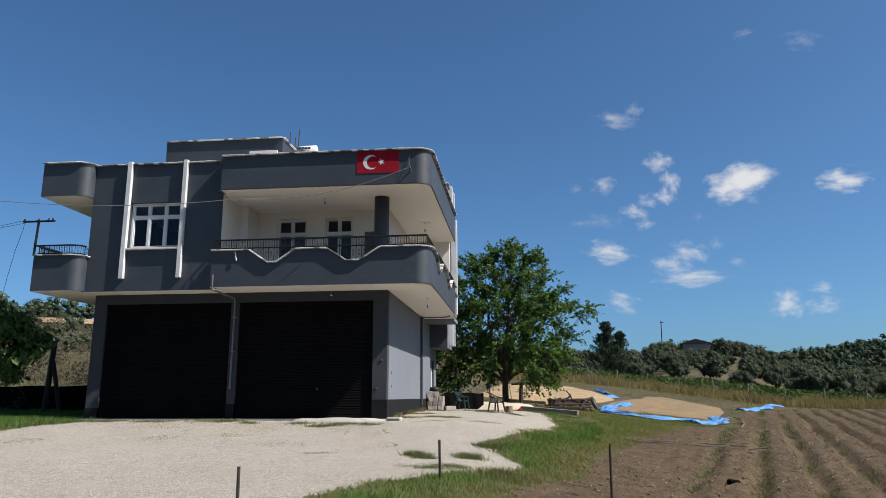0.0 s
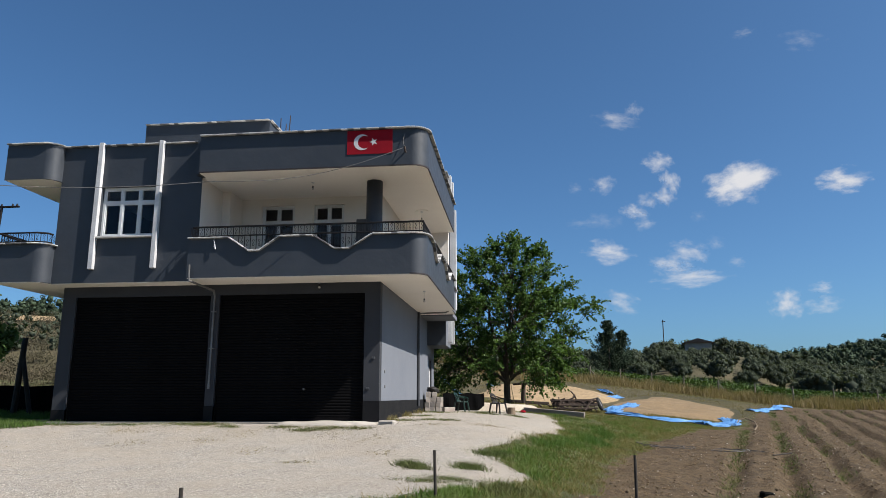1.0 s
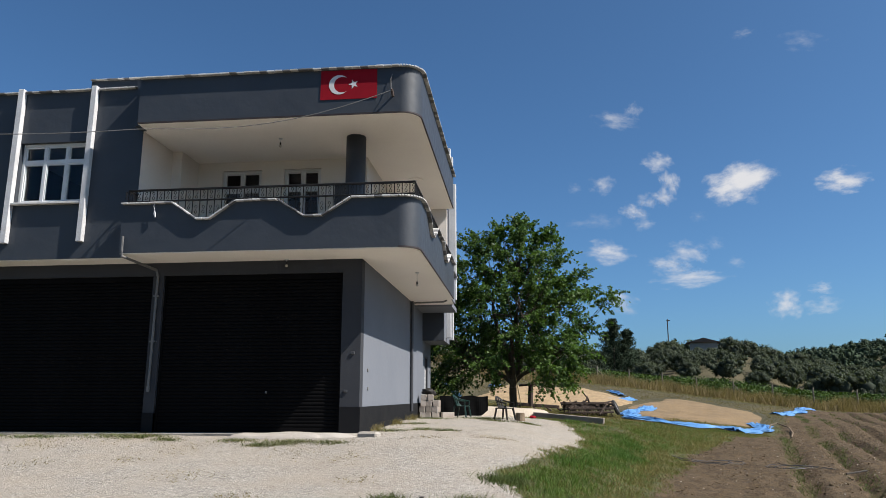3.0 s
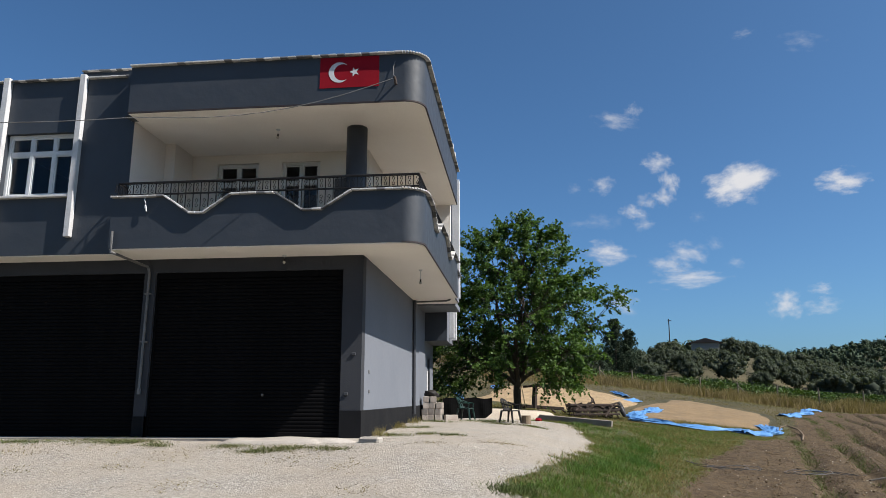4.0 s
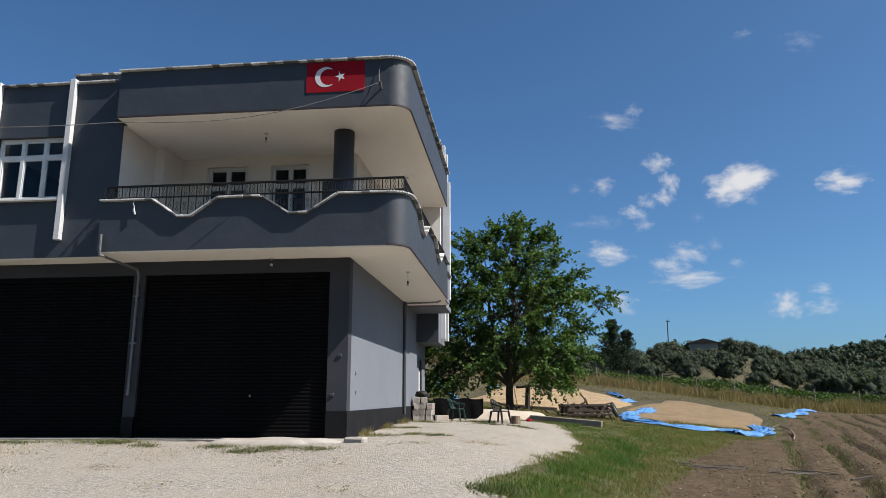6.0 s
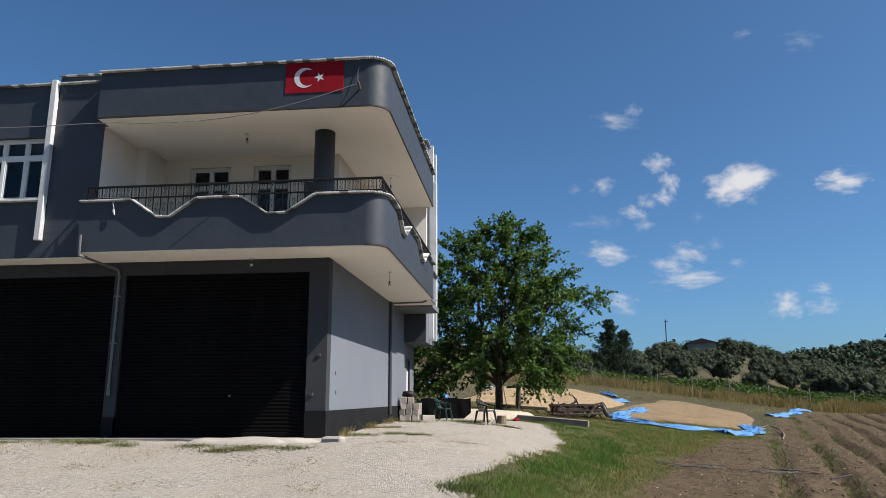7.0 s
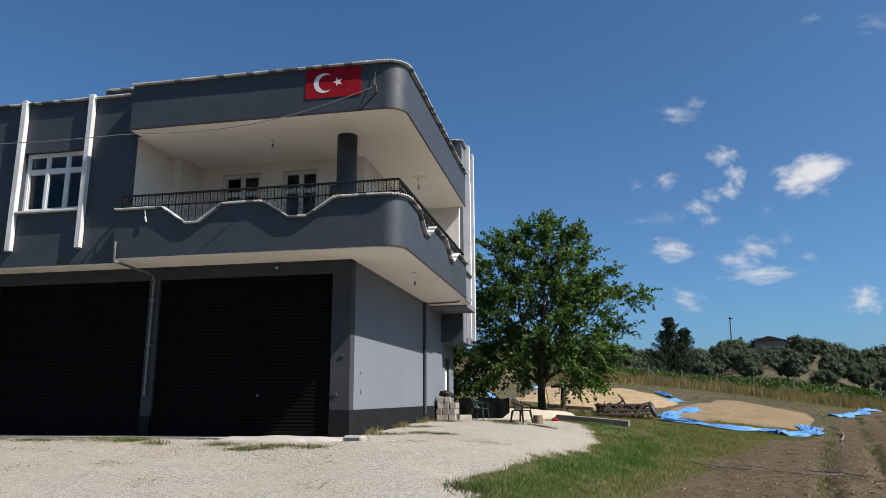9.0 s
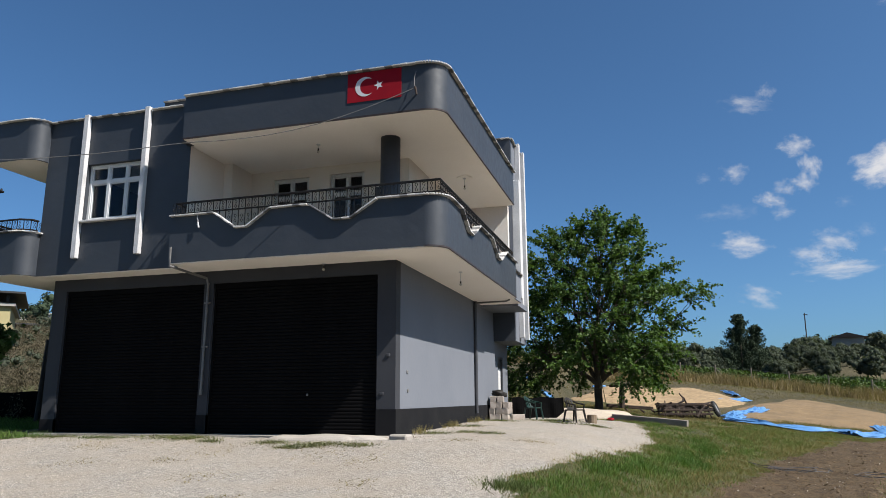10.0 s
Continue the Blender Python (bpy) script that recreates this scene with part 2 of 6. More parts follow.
def strip(bm, path, low, tops, thick):
    """A wall along a path of (x, y, nx, ny), the outward normal, with a top that may change height."""
    rings = []
    for (x, y, nx, ny), zt in zip(path, tops):
        rings.append([bm.verts.new(p) for p in ((x, y, low), (x, y, zt), (x - nx * thick, y - ny * thick, zt), (x - nx * thick, y - ny * thick, low))])
    for a, b in zip(rings, rings[1:]):
        for i in range(4):
            j = (i + 1) % 4
            bm.faces.new((a[i], b[i], b[j], a[j]))
    bm.faces.new(rings[0])
    bm.faces.new(rings[-1][::-1])
    bmesh.ops.recalc_face_normals(bm, faces=bm.faces)


def arrays_mesh(name, verts, faces):
    """A mesh from numpy arrays; all faces have the same number of corners."""
    me = bpy.data.meshes.new(name)
    nv, (nf, k) = len(verts), faces.shape
    me.vertices.add(nv)
    me.vertices.foreach_set("co", np.asarray(verts, np.float32).ravel())
    me.loops.add(nf * k)
    me.loops.foreach_set("vertex_index", faces.astype(np.int32).ravel())
    me.polygons.add(nf)
    me.polygons.foreach_set("loop_start", np.arange(0, nf * k, k, dtype=np.int32))
    me.update(calc_edges=True)
    return me


def smooth(ob):
    ob.data.polygons.foreach_set("use_smooth", np.ones(len(ob.data.polygons), bool))
    return ob


# ---- lie of the land ----


def ease(a, b, v):
    t = np.clip((np.asarray(v, float) - a) / (b - a), 0, 1)
    return t * t * (3 - 2 * t)


def wave(x, y, scale, seed=0.0):
    """A smooth uneven field from a few crossed waves."""
    x, y = np.asarray(x, float) / scale, np.asarray(y, float) / scale
    return (np.sin(x * 1.7 + 1.3 * y + seed) + np.sin(-1.1 * x + 2.1 * y + 2.0 * seed + 1) + np.sin(2.9 * x - 0.7 * y + 3.0 * seed) * 0.7 + np.sin(0.6 * x + 3.3 * y + seed * 1.7) * 0.7) / 3.4


ROW_X, ROW_Y = math.sin(radians(17.75)), math.cos(radians(17.75))


def gravel_edge(y):
    return np.interp(y, [4, 9.5, 10.5, 11.3, 12.3, 13.0, 14.2, 15.9, 16.9, 18.6, 19.2, 22, 25.6, 28.9, 30, 31.5], [-6.0, -2.56, -2.16, -1.65, -1.29, -0.54, 0.05, -0.5, -0.9, -0.17, 0.05, 0.7, 1.32, 1.05, 0.3, -4.5])


def soil_edge(y):
    return np.interp(y, [0, 10.8, 12.1, 13.7, 16.1, 18.6, 20.9, 25.7, 30.7, 33.8, 36.5, 42, 50, 64], [-3.0, -0.22, 0.12, 0.78, 1.48, 1.75, 2.6, 4.1, 6.5, 7.5, 9.9, 12.2, 15.2, 22.5])


def gravel_share(x, y):
    """How far a place lies inside the gravel yard."""
    e = gravel_edge(y) + 0.14 * wave(x, y, 0.7) + 0.13 * wave(x, y, 0.3, 2)
    left = -13.4 + 0.5 * wave(x, y, 1.2, 4) + np.clip((np.asarray(y, float) - 18.0) * 0.75, -12, 3)
    return ease(-0.25, 0.25, e - x) * ease(-0.3, 0.3, np.asarray(x, float) - left) * ease(3.0, 5.0, y) * (1 - ease(30.5, 31.8, y))


def soil_share(x, y):
    e = soil_edge(y) + 0.2 * wave(x, y, 1.3, 5) + 0.12 * wave(x, y, 0.35, 7)
    far = 61.0 + 0.1 * (np.asarray(x, float) - 20)
    return ease(-0.3, 0.3, x - e) * (1 - ease(-0.8, 0.8, y - far))


def ground(x, y):
    x, y = np.asarray(x, float), np.asarray(y, float)
    yy = np.clip(y, 0, 60)
    s, r = ease(-2.5, 4.5, x), np.clip(x - 3, 0, 35)
    z = -0.653 + 0.0216 * yy - 1.082 * s + 0.0218 * s * yy - 0.0098 * r - 0.00108 * r * yy
    z = z + 0.0259 * np.clip(yy - 35, 0, 30) + 0.253 * ease(15, 19.5, yy) * (1 - ease(-1, 2.5, x)) + 0.80 * ease(50, 72, y) * (1 - ease(2, 26, x))
    z = z + 0.13 * ease(17, 19.3, yy) * (1 - ease(21, 34, yy)) * (1 - ease(-1, 3, x))
    d = np.hypot(x, y)
    az = np.degrees(np.arctan2(x, y))
    hill = 8.8 * np.exp(-((az - 14.0) / 7.0) ** 2) * ease(72, 165, d) + 4.0 * np.exp(-((az - 0.5) / 6.5) ** 2) * ease(75, 165, d) + 5.0 * ease(100, 260, d) * ease(-40, -5, az)
    hill = hill + 21.0 * ease(190, 470, d) * ease(13.5, 30, az) + 9.0 * ease(48, 150, d) * ease(15, 32, -az) + 16 * ease(300, 800, d)
    z = z - 0.42 * np.exp(-((x - 17.5) / 6.0) ** 2 - ((y - 54.0) / 10.0) ** 2) - 0.25 * np.exp(-((x - 22.5) / 4.0) ** 2 - ((y - 62.0) / 5.0) ** 2)
    z = z - 0.30 * np.exp(-((x - 10.6) / 3.2) ** 2 - ((y - 37.0) / 5.0) ** 2)
    z = z + 0.34 * np.exp(-((x - 2.2) / 2.0) ** 2 - ((y - 30.2) / 3.0) ** 2)
    rise = 1.3 * ease(23, 32, y) * (1 - ease(-17.5, -13.5, x))
    bank = 1.6 * ease(36, 44, y) * (1 - ease(-5.0, -3.0, x))
    near = 0.025 * wave(x, y, 1.4, 1) + 0.012 * wave(x, y, 0.4, 3)
    return z + np.where(y > 0, hill + bank + rise, 0.0) + near * (d < 90) + 0.7 * wave(x, y, 24.0, 6) * ease(80, 130, d)


def ground_at(x, y):
    return float(ground(x, y))


def lines(before, dense, after):
    """Grid lines: widening steps before and after a dense stretch. before, after: (end, first step, growth)."""
    a, b, step = dense
    out = list(np.arange(a, b, step))
    for (end, width, grow), way in ((before, -1), (after, 1)):
        v = out[0] if way < 0 else out[-1]
        while way * (end - v) > 0:
            v += way * width
            width *= grow
            out.insert(0, v) if way < 0 else out.append(v)
    return np.array(out)


def ground_material():
    """Gravel, grass and tilled soil, by the share of each, with grain of their own."""
    m, nt, bsdf = nodes_of("ground_cover")
    coord = nt.nodes.new("ShaderNodeTexCoord").outputs["Object"]
    cover = nt.nodes.new("ShaderNodeAttribute")
    cover.attribute_name = "cover"
    split = nt.nodes.new("ShaderNodeSeparateColor")
    nt.links.new(cover.outputs["Color"], split.inputs[0])
    ragged = noise_of(nt, coord, 5.0, 6.0, 0.65)
    fine = noise_of(nt, coord, 38.0, 4.0, 0.65)
    mid = noise_of(nt, coord, 1.1, 5.0)
    pebble = node(nt, "ShaderNodeTexVoronoi", Scale=40.0, Randomness=1.0)
    nt.links.new(coord, pebble.inputs["Vector"])
    cell = nt.nodes.new("ShaderNodeSeparateColor")
    nt.links.new(pebble.outputs["Color"], cell.inputs[0])

    def share(out):
        return span(nt, arith(nt, "ADD", out, arith(nt, "MULTIPLY", arith(nt, "SUBTRACT", ragged, 0.5), 1.3)), 0.42, 0.58)

    stones = blend(nt, span(nt, cell.outputs[0], 0.0, 1.0), (0.302, 0.275, 0.240), (0.48, 0.443, 0.395))
    stones = blend(nt, 1.0, stones, span(nt, pebble.outputs["Distance"], 0.0, 0.7, 1.14, 0.54), "MULTIPLY")
    lumpy = noise_of(nt, coord, 13.0, 5.0, 0.7)
    stones = blend(nt, 1.0, stones, span(nt, lumpy, 0.32, 0.68, 0.74, 1.2), "MULTIPLY")
    dusty = span(nt, mid, 0.38, 0.66)
    stones = blend(nt, arith(nt, "MULTIPLY", dusty, 0.5), stones, (0.325, 0.28, 0.228))
    worn = span(nt, noise_of(nt, coord, 0.33, 6.0, 0.62), 0.47, 0.66)
    stones = blend(nt, arith(nt, "MULTIPLY", worn, 0.35), stones, (0.27, 0.225, 0.175))
    grass = blend(nt, span(nt, ragged, 0.4, 0.62), (0.046, 0.056, 0.02), (0.09, 0.08, 0.038))
    grass = blend(nt, 1.0, grass, span(nt, fine, 0.3, 0.7, 0.6, 1.35), "MULTIPLY")
    soil = blend(nt, span(nt, mid, 0.35, 0.65), (0.061, 0.042, 0.0235), (0.084, 0.059, 0.034))
    soil = blend(nt, 1.0, soil, span(nt, ragged, 0.3, 0.7, 0.65, 1.3), "MULTIPLY")
    soil = blend(nt, 1.0, soil, span(nt, fine, 0.28, 0.72, 0.5, 1.45), "MULTIPLY")
    soil = blend(nt, 1.0, soil, span(nt, lumpy, 0.32, 0.68, 0.6, 1.45), "MULTIPLY")
    far = blend(nt, span(nt, noise_of(nt, coord, 0.06, 6.0, 0.6), 0.4, 0.6), (0.045, 0.042, 0.022), (0.085, 0.07, 0.038))
    colour = blend(nt, share(split.outputs[2]), grass, far)
    colour = blend(nt, share(split.outputs[1]), colour, soil)
    gravel = share(split.outputs[0])
    colour = blend(nt, gravel, colour, stones)
    nt.links.new(colour, bsdf.inputs["Base Color"])
    bsdf.inputs["Roughness"].default_value = 0.95
    bsdf.inputs["Specular IOR Level"].default_value = 0.2
    height = arith(nt, "ADD", arith(nt, "ADD", arith(nt, "ADD", fine, ragged), lumpy), arith(nt, "MULTIPLY", pebble.outputs["Distance"], -0.7))
    bumped(nt, bsdf, height, 0.8, 0.04)
    return m


def furrow(x, y):
    """Tilled rows that run away from the yard."""
    across = np.asarray(x, float) * ROW_Y - np.asarray(y, float) * ROW_X + 0.09 * wave(x, y, 2.4, 3)
    k = (across + 1.387) / 1.19 * 2 * np.pi
    deep = 0.08 + 0.92 * ease(1.6, 3.2, np.asarray(x, float) - soil_edge(y))
    rough = 0.03 * wave(x, y, 0.31, 9) + 0.028 * wave(x, y, 0.15, 4) + 0.018 * wave(y, x, 0.09, 2)
    return deep * (-0.1 * np.cos(k) - 0.06 * np.cos(2 * k + 0.4 * wave(x, y, 4.0, 1))) + rough


def build_ground():
    xs = lines((-1600, 0.2, 1.14), (-21, 30, 0.17), (1700, 0.3, 1.1))
    ys = lines((-900, 0.3, 1.2), (5, 62, 0.18), (2300, 0.3, 1.07))
    x, y = np.meshgrid(xs, ys)
    z = ground(x, y)
    soil, gravel = soil_share(x, y), gravel_share(x, y)
    z = z + furrow(x, y) * soil * (y > 0)
    z = z + np.random.default_rng(5).normal(0, 1, z.shape) * np.where(np.hypot(x, y) < 70, 0.016 * soil + 0.004 * gravel, 0)
    verts = np.stack([x, y, z], -1).reshape(-1, 3)
    ny, nx = x.shape
    i = np.arange(ny * nx).reshape(ny, nx)
    faces = np.stack([i[:-1, :-1], i[:-1, 1:], i[1:, 1:], i[1:, :-1]], -1).reshape(-1, 4)
    me = arrays_mesh("ground", verts, faces)
    a = me.color_attributes.new("cover", "FLOAT_COLOR", "POINT")
    dry = ease(40, 46, y + 0.25 * np.abs(x)) * (1 - soil)
    a.data.foreach_set("color", np.stack([gravel, soil, dry, np.ones_like(dry)], -1).astype(np.float32).ravel())
    me.materials.append(ground_material())
    ob = smooth(new("ground", me))
    tagged(ob, "yard of pale gravel, weedy grass and a tilled brown field", "ground", kind="structure")


build_ground()

# ---- the house ----
FLOOR, SOFFIT, CEIL, TOP = 4.02, 3.86, 6.76, 7.78
FRONT, MID, WALL_Y = 19.06, 19.5, 20.12
RIGHT, SIDE, LEFT, BACK = -2.40, -3.78, -12.84, 32.2

house = thing("house", "two-storey dark grey house with wrap-round balconies and two black roller shutters", "house")


def each(name, material, label, *rows):
    """One part for each wall piece."""
    return [part(name, boxes(r), material, house, label) for r in rows]


def corner(cx, cy, r, a0, a1, n=12):
    """Points of a rounded corner as (x, y, nx, ny)."""
    out = []
    for i in range(n + 1):
        a = radians(a0 + (a1 - a0) * i / n)
        out.append((cx + r * math.cos(a), cy + r * math.sin(a), math.cos(a), math.sin(a)))
    return out


def flat_tops(path, z):
    return [z] * len(path)


# ground floor walls
each("pier", PAINT_PIER_SHADE, "grey painted pier, darkened for the shade under the balcony", (LEFT, -12.45, WALL_Y, WALL_Y + 0.28, -0.2, 3.57), (-8.51, -8.26, WALL_Y, WALL_Y + 0.28, -0.2, 3.57), (-4.2, SIDE, WALL_Y, WALL_Y + 0.28, -0.2, 3.57))
part("lintel", boxes((LEFT, SIDE, WALL_Y, WALL_Y + 0.28, 3.57, SOFFIT)), PAINT_PIER_SHADE, house, "grey painted lintel, darkened for the shade under the balcony")
part("side_wall", boxes(
    (SIDE - 0.25, SIDE + 0.002, WALL_Y + 0.28, 30.5, -0.2, SOFFIT), (SIDE - 0.25, SIDE + 0.002, 31.35, BACK, -0.2, SOFFIT),
    (SIDE - 0.25, SIDE + 0.002, 30.5, 31.35, 2.35, SOFFIT)), PAINT_LIGHT, house, "light grey painted side wall")
each("rear_wall", PAINT_LIGHT, "", (LEFT, SIDE - 0.25, BACK - 0.25, BACK, -0.2, 7.0), (LEFT, LEFT + 0.25, WALL_Y + 0.28, BACK - 0.25, -0.2, SOFFIT))
each("plinth", PLINTH, "dark painted plinth",
    (SIDE - 0.1, SIDE + 0.02, WALL_Y - 0.02, 30.5, -0.2, 0.72), (-4.2, SIDE - 0.1, WALL_Y - 0.02, WALL_Y + 0.1, -0.2, 0.72),
    (-8.51, -8.26, WALL_Y - 0.02, WALL_Y + 0.1, -0.2, 0.6), (LEFT, -12.45, WALL_Y - 0.02, WALL_Y + 0.1, -0.2, 0.5),
    (SIDE - 0.1, SIDE + 0.02, 31.35, BACK, -0.2, 0.72))
part("ground_floor", boxes((LEFT + 0.25, SIDE - 0.25, WALL_Y + 0.28, BACK - 0.25, -0.1, 0.2)), CONCRETE, house)


def slat_mesh(width):
    bm = bmesh.new()
    prof = [(0.0, 0.0), (-0.012, 0.012), (-0.016, 0.035), (-0.012, 0.058), (0.0, 0.07), (0.006, 0.07), (0.006, 0.0)]
    ring = [[bm.verts.new((x, y, z)) for y, z in prof] for x in (0.0, width)]
    for i in range(len(prof)):
        j = (i + 1) % len(prof)
        bm.faces.new((ring[0][i], ring[0][j], ring[1][j], ring[1][i]))
    bm.faces.new(ring[0])
    bm.faces.new(ring[1][::-1])
    bmesh.ops.recalc_face_normals(bm, faces=bm.faces)
    me = bpy.data.meshes.new("slat")
    bm.to_mesh(me)
    bm.free()
    me.materials.append(SHUTTER)
    return me


def roller_shutter(x0, x1, z0, z1):
    y = WALL_Y + 0.1
    shutter = part("roller_shutter", boxes((x0 + 0.05, x1 - 0.05, y + 0.012, y + 0.03, z0, z1 - 0.12)), SHUTTER, house, "closed black steel roller shutter")
    for a in (x0, x1 - 0.05):
        part("guide_rail", boxes((a, a + 0.05, y - 0.03, y + 0.05, z0, z1 - 0.12)), SHUTTER, shutter)
    part("box_cover", boxes((x0, x1, y - 0.04, y + 0.06, z1 - 0.12, z1)), SHUTTER, shutter)
    me = slat_mesh(x1 - x0 - 0.1)
    z = z0 + 0.1
    while z < z1 - 0.19:
        piece("slat", me, shutter, pose(x0 + 0.05, y, z))
        z += 0.075
    part("bottom_bar", boxes((x0 + 0.05, x1 - 0.05, y - 0.015, y + 0.02, z0 + 0.02, z0 + 0.095), bevel=0.008), SHUTTER, shutter)
    return shutter


shut = roller_shutter(-12.45, -8.51, 0.2, 3.57)
shut = roller_shutter(-8.26, -4.2, 0.2, 3.57)
part("padlock", boxes((-5.84, -5.80, WALL_Y + 0.04, WALL_Y + 0.085, 1.0, 1.05), bevel=0.008), PIPE, shut, "grey metal lock")

# floor slabs with their soffits
R = 0.42
round_r = [(x, y) for x, y, nx, ny in corner(RIGHT - R - 0.02, FRONT + R + 0.02, R, -90, 0)]


def slab_outline(left_front, room=-2.5):
    return [(-14.26, 19.12), (-13.2, 19.12), (-12.95, 19.22), (-12.86, MID + 0.03), (left_front, MID + 0.03), (left_front, FRONT + 0.02)] + round_r + [(RIGHT - 0.02, 26.9), (room, 26.9), (room, 28.1), (SIDE, 28.1), (SIDE, BACK), (LEFT, BACK), (LEFT, 23.4), (-14.26, 23.4)]


bm = bmesh.new()
plate(bm, slab_outline(-8.73), SOFFIT, FLOOR)
part("floor_slab", bm, CREAM, house, "cream plastered balcony soffit")
bm = bmesh.new()
plate(bm, slab_outline(-8.61, -2.96), CEIL, CEIL + 0.18)
part("roof_slab", bm, CREAM, house, "cream plastered balcony ceiling")

# parapets
copings = new("coping")
copings.parent = house
copings["label"] = "white and grey marble coping stones"


def coping_mesh(length, width, thick, material):
    bm = bmesh.new()
    box(bm, 0, length - 0.008, -0.085, width, 0, thick, bevel=0.006)
    me = bpy.data.meshes.new("coping_stone")
    bm.to_mesh(me)
    bm.free()
    me.materials.append(material)
    return me


COPE = {}


def cope(a, b, na, width=0.17, thick=0.034, step=0.17):
    """Coping stones from a to b (x, y, z); na: the outward normal of the wall."""
    a, b = Vector(a), Vector(b)
    d = b - a
    n = max(1, round(d.length / step))
    size = d.length / n
    key = (round(size, 3), width)
    if key not in COPE:
        COPE[key] = [coping_mesh(size, width, thick, stone) for stone in (COPING, COPING_GREY)]
    ex = d.normalized()
    ey = -Vector((na[0], na[1], 0)).normalized()
    ez = ex.cross(ey).normalized()
    if ez.z < 0:
        a, ex = b, -ex
        ez = ex.cross(ey).normalized()
    ey = ez.cross(ex)
    for i in range(n):
        p = a + ex * size * i
        m = Matrix(((ex.x, ey.x, ez.x, p.x), (ex.y, ey.y, ez.y, p.y), (ex.z, ey.z, ez.z, p.z), (0, 0, 0, 1)))
        piece("coping_stone", COPE[key][random.random() < 0.38 and size > 0.12], copings, m @ Matrix.Translation((0, 0, random.uniform(-0.004, 0.004))))


def notched(path_x, notches, high, low):
    """Heights along a line: flat, with trapezoid dips (start, foot, foot end, end)."""
    out = []
    for v in path_x:
        z = high
        for a, b, c, d in notches:
            z = min(z, float(np.interp(v, [a, b, c, d], [high, low, low, high])))
        out.append(z)
    return out


HIGH, LOW = 4.92, 4.55
FRONT_DIPS = [(-7.63, -7.10, -6.79, -6.24), (-5.37, -4.78, -4.39, -3.80)]
SIDE_DIPS = [(20.3, 20.95, 21.3, 22.0), (23.4, 24.05, 24.45, 25.2)]
fx = sorted({-8.75, RIGHT - R} | {v for d in FRONT_DIPS for v in d})
sy = sorted({FRONT + R, 26.87} | {v for d in SIDE_DIPS for v in d})
path = [(-8.75, 20.0, -1, 0), (-8.75, FRONT, -0.7071, -0.7071)] + [(x, FRONT, 0, -1) for x in fx[1:-1]] + corner(RIGHT - R, FRONT + R, R, -90, 0) + [(RIGHT, y, 1, 0) for y in sy[1:]]
tops = [HIGH, HIGH] + notched(fx[1:-1], FRONT_DIPS, HIGH, LOW) + [HIGH] * 13 + notched(sy[1:], SIDE_DIPS, HIGH, LOW)
fine_path = path[1:2 + len(fx) - 2] + corner(RIGHT - R, FRONT + R, R, -90, 0, 36) + path[-(len(sy) - 1):]
fine_tops = tops[1:2 + len(fx) - 2] + [HIGH] * 37 + tops[-(len(sy) - 1):]
bm = bmesh.new()
strip(bm, fine_path, 3.88, fine_tops, 0.14)
box(bm, -8.75, -8.62, FRONT + 0.12, MID + 0.02, 3.88, HIGH)
part("balcony_parapet", bm, PAINT_DARK, house, "dark grey balcony parapet with dipped top and rounded corner")
for (p, za), (q, zb) in zip(list(zip(path, tops))[1:], list(zip(path, tops))[2:]):
    cope((p[0], p[1], za), (q[0], q[1], zb), (p[2] + q[2], p[3] + q[3]) if p[0] > -8.7 else (0, -1))

fascia = [(-8.60, FRONT, 0, -1)] + corner(RIGHT - R, FRONT + R, R, -90, 0) + [(RIGHT, 26.87, 1, 0)]
bm = bmesh.new()
fine_fascia = [(-8.60, FRONT, 0, -1)] + corner(RIGHT - R, FRONT + R, R, -90, 0, 30) + [(RIGHT, 26.87, 1, 0)]
strip(bm, fine_fascia, CEIL + 0.004, flat_tops(fine_fascia, TOP), 0.16)
box(bm, -8.76, -8.60, FRONT + 0.16, MID + 0.22, CEIL + 0.004, TOP)
box(bm, RIGHT - 0.9, RIGHT - 0.162, 26.71, 26.87, CEIL + 0.004, TOP)
part("roof_fascia", bm, PAINT_DARK, house, "dark grey roof fascia with rounded corner")
for p, q in zip(fascia, fascia[1:]):
    cope((p[0], p[1], TOP), (q[0], q[1], TOP), (p[2] + q[2], p[3] + q[3]), 0.2)

for name, line, z in (("fascia_edge", fine_fascia, CEIL - 0.008), ("parapet_edge", [(x, y, nx, ny) for x, y, nx, ny in fascia[1:]], 3.872)):
    bm = bmesh.new()
    edge = [(x + nx * 0.006, y + ny * 0.006, nx, ny) for x, y, nx, ny in line]
    strip(bm, edge, z, flat_tops(edge, z + 0.032), 0.03)
    part(name, bm, EDGE, house, "dark maroon drip edge")

# left balcony
left_round = [(-14.28, 23.4, -1, 0), (-14.28, 19.1, -0.7071, -0.7071)] + corner(-13.16, 19.43, 0.33, -90, 0, 24) + [(-12.83, 19.53, 1, 0)]
bm = bmesh.new()
strip(bm, left_round, 3.88, flat_tops(left_round, HIGH), 0.13)
part("side_balcony_parapet", bm, PAINT_DARK, house, "rounded dark grey parapet of the end balcony")
bm = bmesh.new()
strip(bm, left_round, CEIL + 0.004, flat_tops(left_round, TOP), 0.13)
part("side_roof_fascia", bm, PAINT_DARK, house, "rounded dark grey fascia over the end balcony")
for z in (HIGH, TOP):
    for p, q in zip(left_round[1:], left_round[2:]):
        cope((p[0], p[1], z), (q[0], q[1], z), (0, -1) if p[0] < -14 else (p[2] + q[2], p[3] + q[3]))

